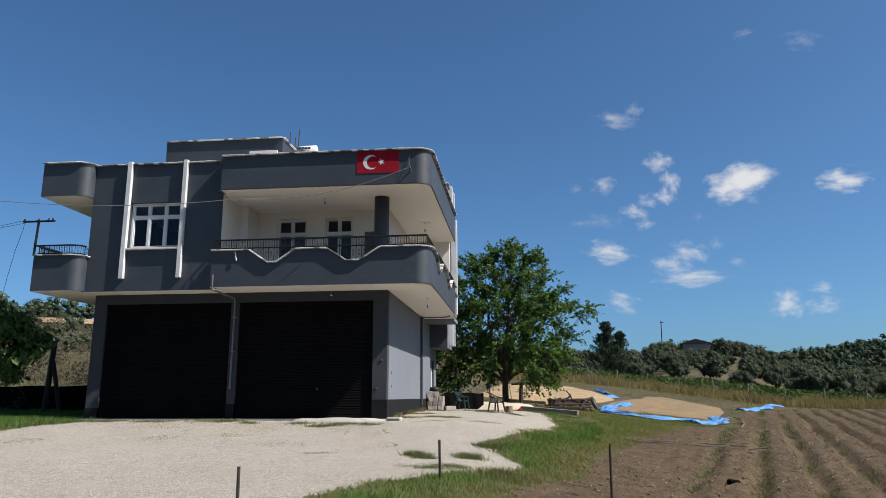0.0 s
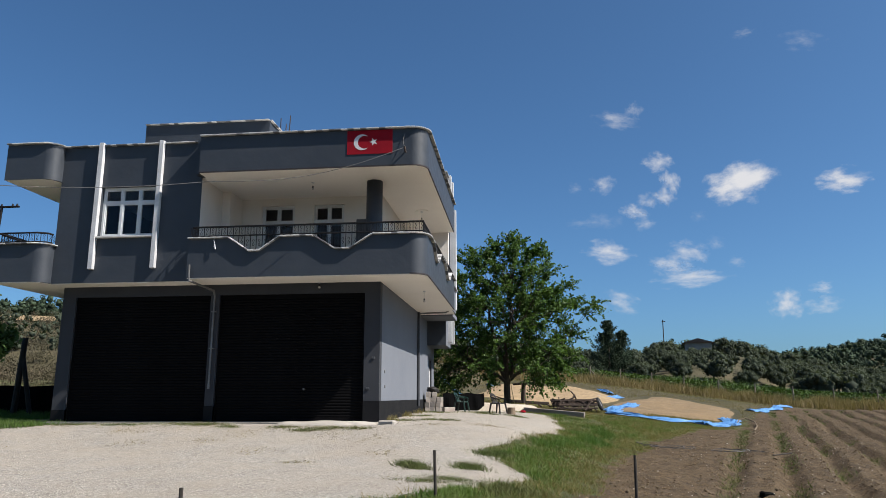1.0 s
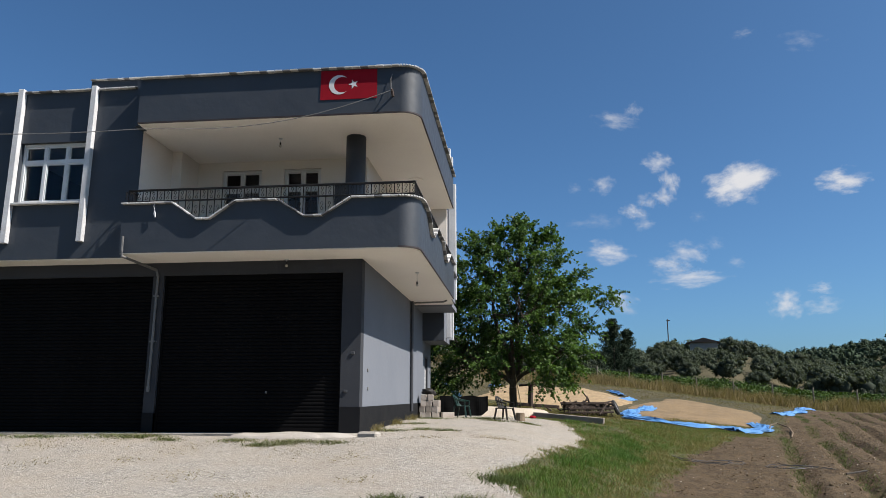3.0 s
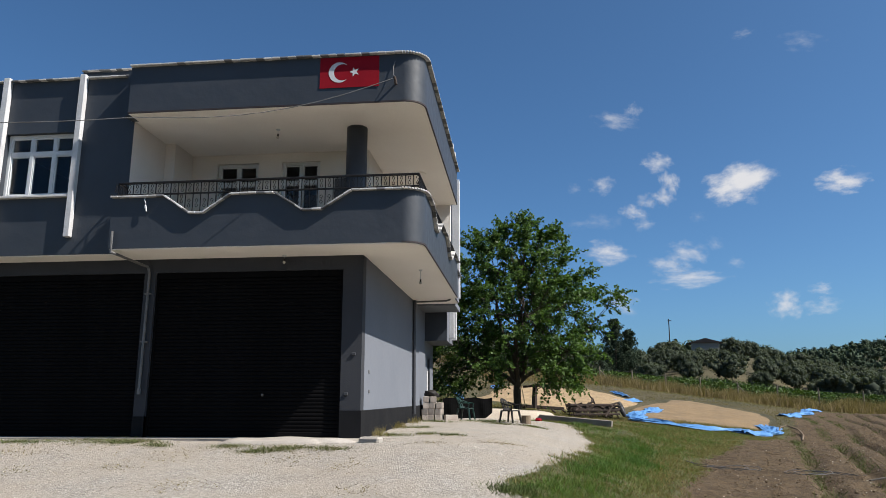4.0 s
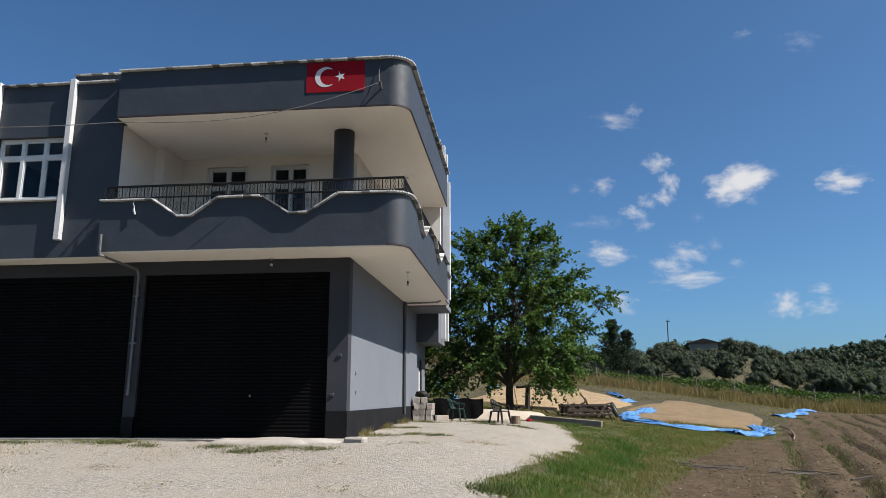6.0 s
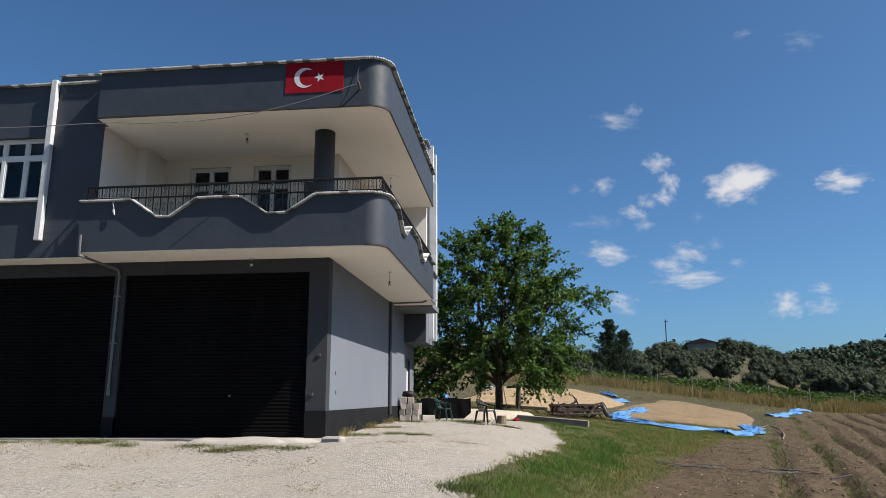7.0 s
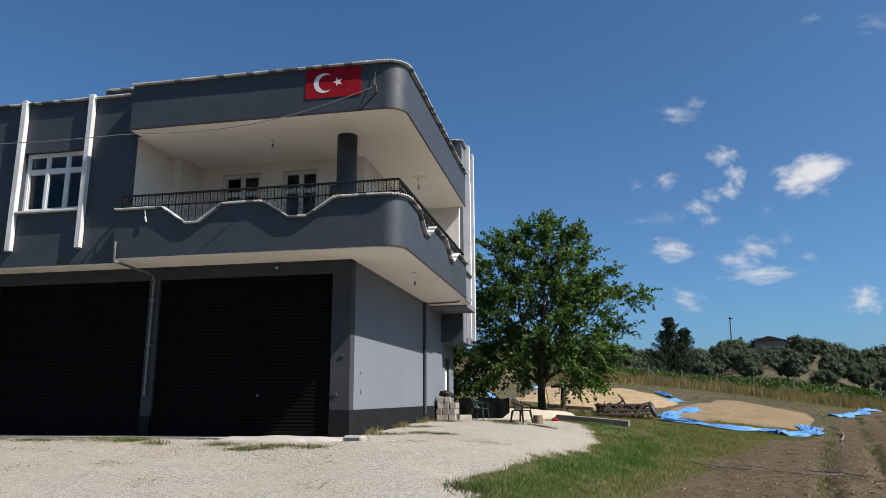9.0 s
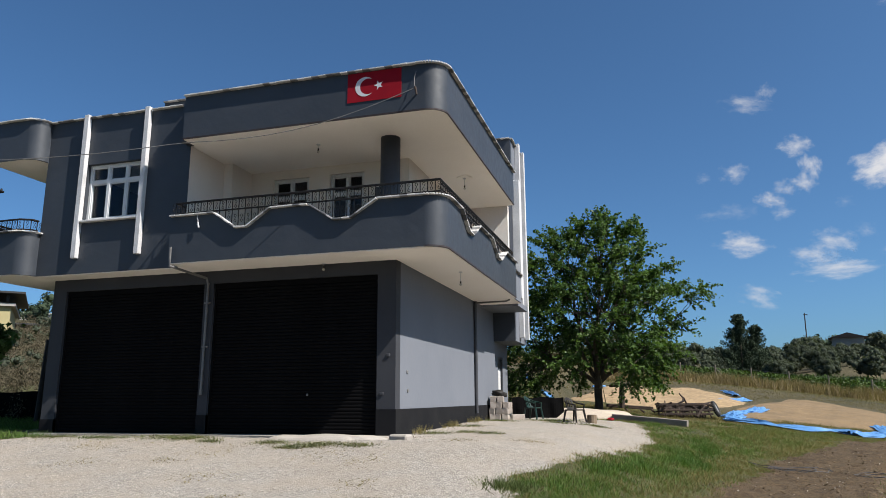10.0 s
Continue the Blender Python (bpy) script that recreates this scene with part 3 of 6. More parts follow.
# middle wall with the tall window
WX0, WX1, WZ0, WZ1 = -11.6, -9.96, 5.16, 6.58
each("upper_wall", PAINT_DARK, "dark grey upper wall",
    (LEFT, WX0, MID, MID + 0.22, 3.88, TOP), (WX1, -8.78, MID, MID + 0.22, 3.88, CEIL), (-8.78, -8.70, MID, MID + 0.014, 3.88, CEIL), (WX1, -8.78, MID, MID + 0.22, CEIL, TOP), (WX0, WX1, MID, MID + 0.22, 3.88, WZ0), (WX0, WX1, MID, MID + 0.22, WZ1, TOP),
    (LEFT, LEFT + 0.22, MID + 0.22, BACK, FLOOR, TOP))
cope((LEFT + 0.06, MID, TOP), (-11.78, MID, TOP), (0, -1), 0.2)
cope((-11.6, MID, TOP), (-9.98, MID, TOP), (0, -1), 0.2)
cope((-9.82, MID, TOP), (-8.78, MID, TOP), (0, -1), 0.2)
for x0, x1 in ((-11.75, -11.61), (-9.97, -9.84)):
    part("pilaster", boxes((x0, x1, 19.38, MID + 0.004, 4.24, 7.86), bevel=0.01), WHITE, house, "white painted vertical fin")


def window(x0, x1, y, z0, z1, columns, transom, parent=house, sill=True, reach=0.26):
    """A white framed window in the plane y with top lights over the transom."""
    w = part("window", boxes((x0, x0 + 0.07, y - 0.05, y + 0.05, z0, z1), (x1 - 0.07, x1, y - 0.05, y + 0.05, z0, z1), (x0 + 0.07, x1 - 0.07, y - 0.05, y + 0.05, z1 - 0.07, z1), (x0 + 0.07, x1 - 0.07, y - 0.05, y + 0.05, z0, z0 + 0.07), bevel=0.006), PVC, parent, "white plastic window with dark panes")
    part("transom", boxes((x0 + 0.07, x1 - 0.07, y - 0.045, y + 0.045, transom - 0.04, transom + 0.04)), PVC, w)
    width = (x1 - x0 - 0.07) / columns
    for i in range(columns):
        a = x0 + 0.07 + width * i
        b = a + width - 0.07
        if i:
            part("mullion", boxes((a - 0.07, a, y - 0.046, y + 0.046, z0 + 0.07, transom - 0.04), (a - 0.07, a, y - 0.046, y + 0.046, transom + 0.04, z1 - 0.07)), PVC, w)
        for c, d in ((z0 + 0.07, transom - 0.04), (transom + 0.04, z1 - 0.07)):
            s = 0.026
            part("sash", boxes((a, a + s, y - 0.03, y + 0.03, c, d), (b - s, b, y - 0.03, y + 0.03, c, d), (a + s, b - s, y - 0.03, y + 0.03, c, c + s), (a + s, b - s, y - 0.03, y + 0.03, d - s, d)), PVC, w)
            pane = part("pane", boxes((a + s - 0.005, b - s + 0.005, y - 0.004, y + 0.004, c + s - 0.005, d - s + 0.005)), GLASS, w)
            pane.visible_shadow = False
    if sill:
        part("sill", boxes((x0 - 0.03, x1 + 0.0, y - reach, y - 0.05, z0 - 0.05, z0 - 0.005), bevel=0.006), COPING, w, "marble sill")
    return w


window(WX0, WX1, MID + 0.15, WZ0, WZ1, 3, 6.14)

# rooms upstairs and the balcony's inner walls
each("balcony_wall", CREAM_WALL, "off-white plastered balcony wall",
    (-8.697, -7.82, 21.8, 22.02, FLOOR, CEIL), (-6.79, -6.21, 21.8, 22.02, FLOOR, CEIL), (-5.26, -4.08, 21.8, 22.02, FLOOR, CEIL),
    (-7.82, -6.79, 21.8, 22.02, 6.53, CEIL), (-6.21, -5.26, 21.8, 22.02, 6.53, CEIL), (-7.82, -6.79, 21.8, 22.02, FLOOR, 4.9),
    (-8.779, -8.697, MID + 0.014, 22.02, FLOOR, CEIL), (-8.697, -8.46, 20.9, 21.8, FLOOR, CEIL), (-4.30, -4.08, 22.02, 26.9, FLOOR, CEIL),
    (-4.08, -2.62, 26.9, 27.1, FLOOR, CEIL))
part("balcony_floor", boxes((-8.69, -2.56, FRONT + 0.16, 21.8, FLOOR, FLOOR + 0.02), (-4.08, -2.56, 21.8, 26.9, FLOOR, FLOOR + 0.02)), TILE, house)
each("inner_wall", INSIDE, "", (LEFT + 0.22, -8.82, 24.0, 24.15, FLOOR, CEIL), (-8.82, -4.3, 25.4, 25.55, FLOOR, CEIL), (-8.97, -8.82, 22.02, 24.0, FLOOR, CEIL))
window(-7.82, -6.79, 21.92, 4.9, 6.53, 2, 6.02, sill=False)
window(-6.21, -5.26, 21.92, FLOOR + 0.02, 6.53, 2, 6.02, sill=False)
bm = bmesh.new()
rod(bm, (-4.05, 20.42, FLOOR), (-4.05, 20.42, CEIL), 0.225, 0.225, 28)
smooth(part("column", bm, PAINT_DARK, house, "round dark grey column"))

# room and stair tower along the side
each("side_room_wall", PAINT_LIGHT, "light grey side room wall", (-2.66, -2.46, 26.92, 28.1, 3.87, 4.72), (-3.9, -2.66, 27.95, 28.1, 4.021, TOP), (-2.95, -2.80, 27.1, 27.95, 6.9, TOP - 0.1), (-2.95, -2.80, 27.7, 27.95, 4.72, 6.9))
cope((-2.46, 26.92, 4.72), (-2.46, 28.1, 4.72), (1, 0))
cope((-2.80, 27.0, TOP - 0.1), (-2.80, 27.95, TOP - 0.1), (1, 0))
part("side_window_frame", boxes((-2.93, -2.84, 27.1, 27.18, 4.72, 6.9), (-2.93, -2.84, 27.36, 27.43, 4.72, 6.9), (-2.93, -2.84, 27.62, 27.7, 4.72, 6.9)), PVC, house)
part("side_pane", boxes((-2.90, -2.88, 27.43, 27.62, 4.72, 6.9)), DARK_OPENING, house)
part("side_panel", boxes((-2.90, -2.88, 27.18, 27.36, 4.72, 6.9)), PVC, house)
part("pilaster", boxes((-2.66, -2.42, 27.96, 28.16, 4.0, 7.9), bevel=0.01), WHITE, house, "white painted vertical fin")
each("stair_tower", PAINT_LIGHT, "grey stair tower wall", (-3.23, -3.03, 30.1, BACK, 2.84, 10.1), (-9.0, -8.8, 30.1, BACK, CEIL, 10.1), (-9.0, -3.03, 30.1, BACK, 9.9, 10.1), (SIDE + 0.002, -3.23, 30.1, BACK, 2.84, 3.0))
# The front faces take the dark paint in place of their shade.
each("stair_tower_front", PAINT_DARK, "stair tower front in dark grey for its shade", (-9.0, -3.03, 29.9, 30.1, CEIL, 10.1), (SIDE + 0.002, -3.03, 29.9, 30.1, 2.84, CEIL))
for y0 in (30.75, 31.75):
    part("pilaster", boxes((-3.03, -2.86, y0, y0 + 0.2, 3.0, 10.2), bevel=0.01), WHITE, house, "white painted vertical fin")
cope((-3.03, 29.9, 10.1), (-3.03, BACK, 10.1), (1, 0))
cope((-9.0, 29.9, 10.1), (-3.03, 29.9, 10.1), (0, -1))
# Ledge added to keep the sun off the wall between balcony and tower.
part("sun_block_ledge", boxes((SIDE, -2.58, 28.1, 29.9, 3.80, 3.95)), PAINT_LIGHT, house)
part("upper_side_wall", boxes((SIDE - 0.2, SIDE, 28.1, 29.9, FLOOR, TOP), (-4.3, SIDE, 26.9, 27.1, CEIL, TOP)), PAINT_LIGHT, house)

# roof terrace
PENT_Y = 23.6
each("penthouse", PAINT_DARK, "grey rendered rooftop wall", (LEFT, -8.4, PENT_Y, PENT_Y + 0.2, CEIL + 0.18, 10.08), (-8.6, -8.4, PENT_Y + 0.2, 25.6, CEIL + 0.18, 10.08), (LEFT, LEFT + 0.2, PENT_Y + 0.2, 25.6, CEIL + 0.18, 10.08), (LEFT, -8.4, 25.6, 25.8, CEIL + 0.18, 10.08), (LEFT + 0.2, -8.6, PENT_Y + 0.2, 25.6, 9.8, 9.95))
cope((LEFT, PENT_Y, 10.08), (-8.4, PENT_Y, 10.08), (0, -1), 0.2)
cope((-8.4, PENT_Y, 10.08), (-8.4, 25.8, 10.08), (1, 0), 0.2)

part("penthouse_sill", boxes((-9.6, -8.55, PENT_Y - 0.12, PENT_Y, 9.42, 9.58), bevel=0.01), WHITE, house, "white rooftop sill")
each("stair_head", PAINT_LIGHT, "grey stair head on the roof", (-10.9, -9.05, 30.2, 30.4, CEIL + 0.18, 11.75), (-9.25, -9.05, 30.4, 31.9, CEIL + 0.18, 11.75), (-10.9, -10.7, 30.4, 31.9, CEIL + 0.18, 11.75), (-10.7, -9.25, 31.7, 31.9, CEIL + 0.18, 11.75), (-10.7, -9.25, 30.4, 31.7, 11.5, 11.75))

# railings


def scroll_mesh():
    """A wrought S-scroll."""
    bm = bmesh.new()
    pts = []
    for i in range(9):
        a = radians(-60 + 300 * i / 8)
        pts.append((0.026 * math.cos(a), 0.0, 0.055 + 0.030 * math.sin(a)))
    low = [(-x, y, -z) for x, y, z in pts]
    for line in (pts, low):
        tube(bm, line, 0.0065, 4)
    rod(bm, pts[0], low[0], 0.0065, 0.0065, 4)
    me = bpy.data.meshes.new("scroll")
    bm.to_mesh(me)
    bm.free()
    me.materials.append(IRON)
    return me


def bar_mesh(length):
    bm = bmesh.new()
    box(bm, -0.008, 0.008, -0.008, 0.008, 0, length)
    me = bpy.data.meshes.new("baluster")
    bm.to_mesh(me)
    bm.free()
    me.materials.append(IRON)
    return me


SCROLL = scroll_mesh()
BAR = bar_mesh(1.0)


def railing(name, path, foot):
    """An iron railing along (x, y, turn) points; foot(x, y) is the height of the coping below."""
    rail = part(name, bmesh.new(), IRON, house, "black wrought-iron railing with scrolls")
    for label, z, r in (("top_rail", 5.25, 0.027), ("lower_rail", 5.005, 0.02)):
        bm = bmesh.new()
        tube(bm, [(x, y, z) for x, y in path], r, 6)
        part(label, bm, IRON, rail)
    run = 0.0
    step = 0.16
    nxt = 0.0
    for (x0, y0), (x1, y1) in zip(path, path[1:]):
        seg = math.hypot(x1 - x0, y1 - y0)
        turn = math.degrees(math.atan2(y1 - y0, x1 - x0))
        while nxt <= run + seg:
            u = (nxt - run) / seg
            x, y = x0 + (x1 - x0) * u, y0 + (y1 - y0) * u
            base = foot(x, y)
            piece("baluster", BAR, rail, pose(x, y, base, 0, 0, turn) @ Matrix.Diagonal((1, 1, 5.25 - base, 1)))
            hx, hy = x + 0.08 * math.cos(radians(turn)), y + 0.08 * math.sin(radians(turn))
            piece("scroll", SCROLL, rail, pose(hx, hy, 5.127, 0, 0, turn))
            if foot(hx, hy) < 4.80:
                piece("scroll", SCROLL, rail, pose(hx, hy, 4.89 if foot(hx, hy) > 4.7 else 4.8, 0, 0, turn))
            nxt += step
        run += seg
    return rail


def front_foot(x, y):
    if x < RIGHT - R - 0.02:
        return notched([x], FRONT_DIPS, HIGH, LOW)[0] + 0.05
    return notched([y], SIDE_DIPS, HIGH, LOW)[0] + 0.05


q = 0.07
railing("balcony_railing", [(-8.68, 19.45), (-8.68, FRONT + q), (RIGHT - q - 0.03, FRONT + q), (RIGHT - q - 0.01, 26.85)], front_foot)
railing("side_balcony_railing", [(-14.21, 23.3), (-14.21, 19.17), (-13.16, 19.17), (-12.92, 19.3), (-12.9, 19.48)], lambda x, y: HIGH + 0.05)


# flag on the fascia
def flag():
    x0, x1, z0, z1, y = -4.53, -3.31, 7.10, 7.76, FRONT - 0.012
    ob = thing("flag", "red flag with white crescent and star fixed flat to the fascia", "flag", at=(x0, y, z0))
    w, h = x1 - x0, z1 - z0
    part("cloth", boxes((0, w, 0, 0.008, 0, h)), RED, ob)
    bm = bmesh.new()
    cx, cz, r1, r2, off = 0.33 * w, 0.5 * h, 0.335 * h, 0.27 * h, 0.10 * h
    n = 36
    # the crescent: the outer arc and the inner arc meet at two tips
    d = off
    xt = (d * d + r1 * r1 - r2 * r2) / (2 * d)
    zt = math.sqrt(max(r1 * r1 - xt * xt, 1e-6))
    a1, a2 = math.atan2(zt, xt), math.atan2(zt, xt - d)
    outer = [(cx + r1 * math.cos(a1 + (2 * math.pi - 2 * a1) * i / n), cz + r1 * math.sin(a1 + (2 * math.pi - 2 * a1) * i / n)) for i in range(n + 1)]
    inner = [(cx + d + r2 * math.cos(a2 + (2 * math.pi - 2 * a2) * i / n), cz + r2 * math.sin(a2 + (2 * math.pi - 2 * a2) * i / n)) for i in range(n + 1)]
    vo = [bm.verts.new((x, -0.004, z)) for x, z in outer]
    vi = [bm.verts.new((x, -0.004, z)) for x, z in inner]
    for i in range(n):
        bm.faces.new((vo[i], vo[i + 1], vi[i + 1], vi[i]))
    bmesh.ops.remove_doubles(bm, verts=bm.verts, dist=1e-5)
    part("crescent", bm, FLAG_WHITE, ob, "white crescent")
    bm = bmesh.new()
    sx, sz, rr = 0.585 * w, 0.5 * h, 0.17 * h
    ring = []
    for i in range(10):
        a = math.pi + 2 * math.pi * i / 10
        r = rr if i % 2 == 0 else rr * 0.39
        ring.append(bm.verts.new((sx + r * math.cos(a), -0.004, sz + r * math.sin(a))))
    c = bm.verts.new((sx, -0.004, sz))
    for i in range(10):
        bm.faces.new((c, ring[i], ring[(i + 1) % 10]))
    part("star", bm, FLAG_WHITE, ob, "white five-pointed star")


flag()

# ---- sky backdrop ----


def cloud_material(seed, whiteness, thin):
    m, nt, bsdf = nodes_of("cloud")
    nt.nodes.remove(bsdf)
    coord = nt.nodes.new("ShaderNodeTexCoord").outputs["Object"]
    shift = node(nt, "ShaderNodeVectorMath")
    shift.inputs[1].default_value = (seed * 7.3, seed * 3.1, seed)
    nt.links.new(coord, shift.inputs[0])
    warp = node(nt, "ShaderNodeTexNoise", Scale=1.7, Detail=6.0, Roughness=0.6)
    nt.links.new(shift.outputs[0], warp.inputs["Vector"])
    offset = nt.nodes.new("ShaderNodeVectorMath")
    offset.operation = "MULTIPLY_ADD"
    nt.links.new(warp.outputs["Color"], offset.inputs[0])
    offset.inputs[1].default_value = (0.9, 0.9, 0.0)
    offset.inputs[2].default_value = (-0.45, -0.45, 0.0)
    bent = nt.nodes.new("ShaderNodeVectorMath")
    nt.links.new(coord, bent.inputs[0])
    nt.links.new(offset.outputs[0], bent.inputs[1])
    puff = noise_of(nt, shift.outputs[0], 2.6, 8.0, 0.54)
    length = nt.nodes.new("ShaderNodeVectorMath")
    length.operation = "LENGTH"
    nt.links.new(bent.outputs[0], length.inputs[0])
    rim = nt.nodes.new("ShaderNodeVectorMath")
    rim.operation = "LENGTH"
    nt.links.new(coord, rim.inputs[0])
    fall = arith(nt, "ADD", span(nt, length.outputs["Value"], 0.0, 0.95, 0.42, -0.42), span(nt, rim.outputs["Value"], 0.7, 1.0, 0.0, -0.5))
    soft = nt.nodes.new("ShaderNodeMapRange")
    soft.interpolation_type = "SMOOTHSTEP"
    soft.inputs["From Min"].default_value, soft.inputs["From Max"].default_value = 0.34, 0.34 + 0.72 * thin
    nt.links.new(arith(nt, "ADD", puff, fall), soft.inputs["Value"])
    dense = soft.outputs["Result"]
    e = nt.nodes.new("ShaderNodeEmission")
    e.inputs[0].default_value = (0.95, 0.95, 0.98, 1)
    e.inputs[1].default_value = 0.43
    t = nt.nodes.new("ShaderNodeBsdfTransparent")
    mix = nt.nodes.new("ShaderNodeMixShader")
    nt.links.new(arith(nt, "MULTIPLY", dense, whiteness), mix.inputs[0])
    nt.links.new(t.outputs[0], mix.inputs[1])
    nt.links.new(e.outputs[0], mix.inputs[2])
    nt.links.new(mix.outputs[0], nt.nodes["Material Output"].inputs[0])
    return m


def cloud(az, up, wide, tall, lean, whiteness=0.8, thin=1.0):
    """A small cloud far off: azimuth and height in degrees, half sizes in degrees."""
    d = 3200.0
    a, e = radians(az), radians(up)
    place = Vector((math.sin(a) * math.cos(e), math.cos(a) * math.cos(e), math.sin(e))) * d
    bm = bmesh.new()
    bmesh.ops.create_grid(bm, x_segments=2, y_segments=2, size=1.0)
    ob = link_mesh("cloud", bm, cloud_material(az * 0.37 + up, whiteness, thin))
    ob.matrix_basis = look(place, (0, 0, 0)) @ pose(0, 0, 0, 0, 180, lean) @ Matrix.Diagonal((d * math.tan(radians(wide * 1.25)), d * math.tan(radians(tall * 1.25)), 1, 1))
    tagged(ob, "small white fair-weather cloud in the blue sky", "cloud", "clouds in the sky", "structure")


for row in (
    (8.6, 21.5, 2.3, 1.0, 14, 0.55, 1.2), (10.1, 22.1, 0.9, 0.9, 40, 0.45, 1.4),
    (11.6, 17.9, 1.5, 1.1, 20, 0.72, 1.1), (12.5, 16.4, 0.95, 1.5, -10, 0.75, 1.1), (12.0, 15.3, 1.2, 1.0, 30, 0.65, 1.2), (10.7, 15.0, 1.2, 0.9, 20, 0.55, 1.3), (9.7, 14.3, 1.5, 0.95, 15, 0.7, 1.1),
    (7.3, 16.6, 1.4, 1.1, 0, 0.6, 1.2), (5.0, 16.4, 0.9, 0.7, 0, 0.25, 1.5), (7.3, 13.6, 1.8, 1.0, 10, 0.3, 1.5), (10.4, 13.3, 1.2, 0.75, 0, 0.45, 1.3),
    (17.7, 15.7, 3.3, 2.0, -6, 0.98, 0.8), (24.5, 15.1, 2.2, 1.2, 6, 0.9, 0.9), (25.7, 15.2, 1.1, 0.6, 0, 0.3, 1.5),
    (7.5, 11.2, 2.5, 1.35, 4, 0.78, 1.0), (13.4, 10.9, 2.0, 1.3, 15, 0.62, 1.1), (12.2, 9.9, 2.2, 1.2, 10, 0.68, 1.1), (13.7, 8.9, 3.5, 1.05, -2, 0.72, 1.0), (15.6, 11.4, 1.0, 0.8, 30, 0.3, 1.5),
    (8.2, 7.2, 1.9, 1.1, 18, 0.6, 1.1), (20.2, 6.6, 1.7, 1.4, -12, 0.8, 1.0), (22.4, 6.3, 1.6, 0.85, -5, 0.6, 1.2), (22.5, 7.6, 1.2, 0.6, 0, 0.55, 1.2),
    (23.0, 25.2, 1.9, 0.9, 14, 0.38, 1.5), (18.9, 26.5, 1.1, 0.5, 0, 0.3, 1.5), (16.9, 9.9, 1.0, 0.6, 0, 0.3, 1.4), (14.5, 13.5, 0.9, 0.6, 0, 0.22, 1.5), (5.4, 13.6, 1.4, 0.6, 0, 0.22, 1.5),
):
    cloud(*row)

# ---- plants: helpers ----
rng = np.random.default_rng(7)


def unit(v):
    return v / np.maximum(np.linalg.norm(v, axis=1, keepdims=True), 1e-9)


def leaf_quads(centres, length, width, way=None, droop=0.3, face=None):
    """Kite-shaped leaves at the centres, each turned its own way. Returns verts and quads."""
    n = len(centres)
    a = unit(rng.normal(size=(n, 3)) + (0 if way is None else way))
    a[:, 2] -= droop
    a = unit(a)
    if face is not None:
        f = unit(face + rng.normal(0, 0.32, (n, 3)))
        a = unit(a - f * np.sum(a * f, 1, keepdims=True))
        b = np.cross(f, a)
    else:
        b = unit(np.cross(a, rng.normal(size=(n, 3))))
    c = np.cross(a, b)
    ln = (length * rng.uniform(0.65, 1.3, n))[:, None]
    wd = (width * rng.uniform(0.7, 1.25, n))[:, None]
    v = np.stack([centres - a * ln / 2, centres + b * wd / 2 - a * ln * 0.08 + c * wd * 0.15, centres + a * ln / 2, centres - b * wd / 2 - a * ln * 0.08 + c * wd * 0.15], 1)
    return v.reshape(-1, 3), np.arange(4 * n).reshape(n, 4)


def blades(x, y, z, height, width, lean=0.35):
    """Grass blades as thin triangles."""
    n = len(x)
    a = rng.uniform(0, 2 * np.pi, n)
    h = height * rng.uniform(0.5, 1.3, n)
    w = width * rng.uniform(0.7, 1.3, n)
    base = np.stack([x, y, z], 1)
    side = np.stack([np.cos(a), np.sin(a), np.zeros(n)], 1) * w[:, None] / 2
    tip = base + np.stack([rng.normal(0, lean, n) * h, rng.normal(0, lean, n) * h, h], 1)
    v = np.stack([base - side, base + side, tip], 1).reshape(-1, 3)
    return v, np.arange(3 * n).reshape(n, 3)


def stuff(name, verts, faces, material, label, category, parent=None):
    me = arrays_mesh(name, verts, faces)
    me.materials.append(material)
    ob = new(name, me)
    if parent:
        ob.parent = parent
        ob["kind"] = "stuff"
        return ob
    return tagged(ob, label, category, kind="stuff")


def joined(sets):
    vs, fs, k = [], [], 0
    for v, f in sets:
        vs.append(v)
        fs.append(f + k)
        k += len(v)
    return np.concatenate(vs), np.concatenate(fs)


def limb(bm, a, b, r0, r1, bend=0.12, steps=5):
    """A tapering, slightly crooked limb."""
    a, b = Vector(a), Vector(b)
    pts = []
    for i in range(steps + 1):
        u = i / steps
        p = a.lerp(b, u)
        w = math.sin(u * math.pi) * bend * (b - a).length
        pts.append(p + Vector((random.uniform(-w, w), random.uniform(-w, w), w * 0.6)))
    for i in range(steps):
        rod(bm, pts[i], pts[i + 1], r0 + (r1 - r0) * i / steps, r0 + (r1 - r0) * (i + 1) / steps, 8)
    return pts


# ---- the mulberry tree beside the house ----


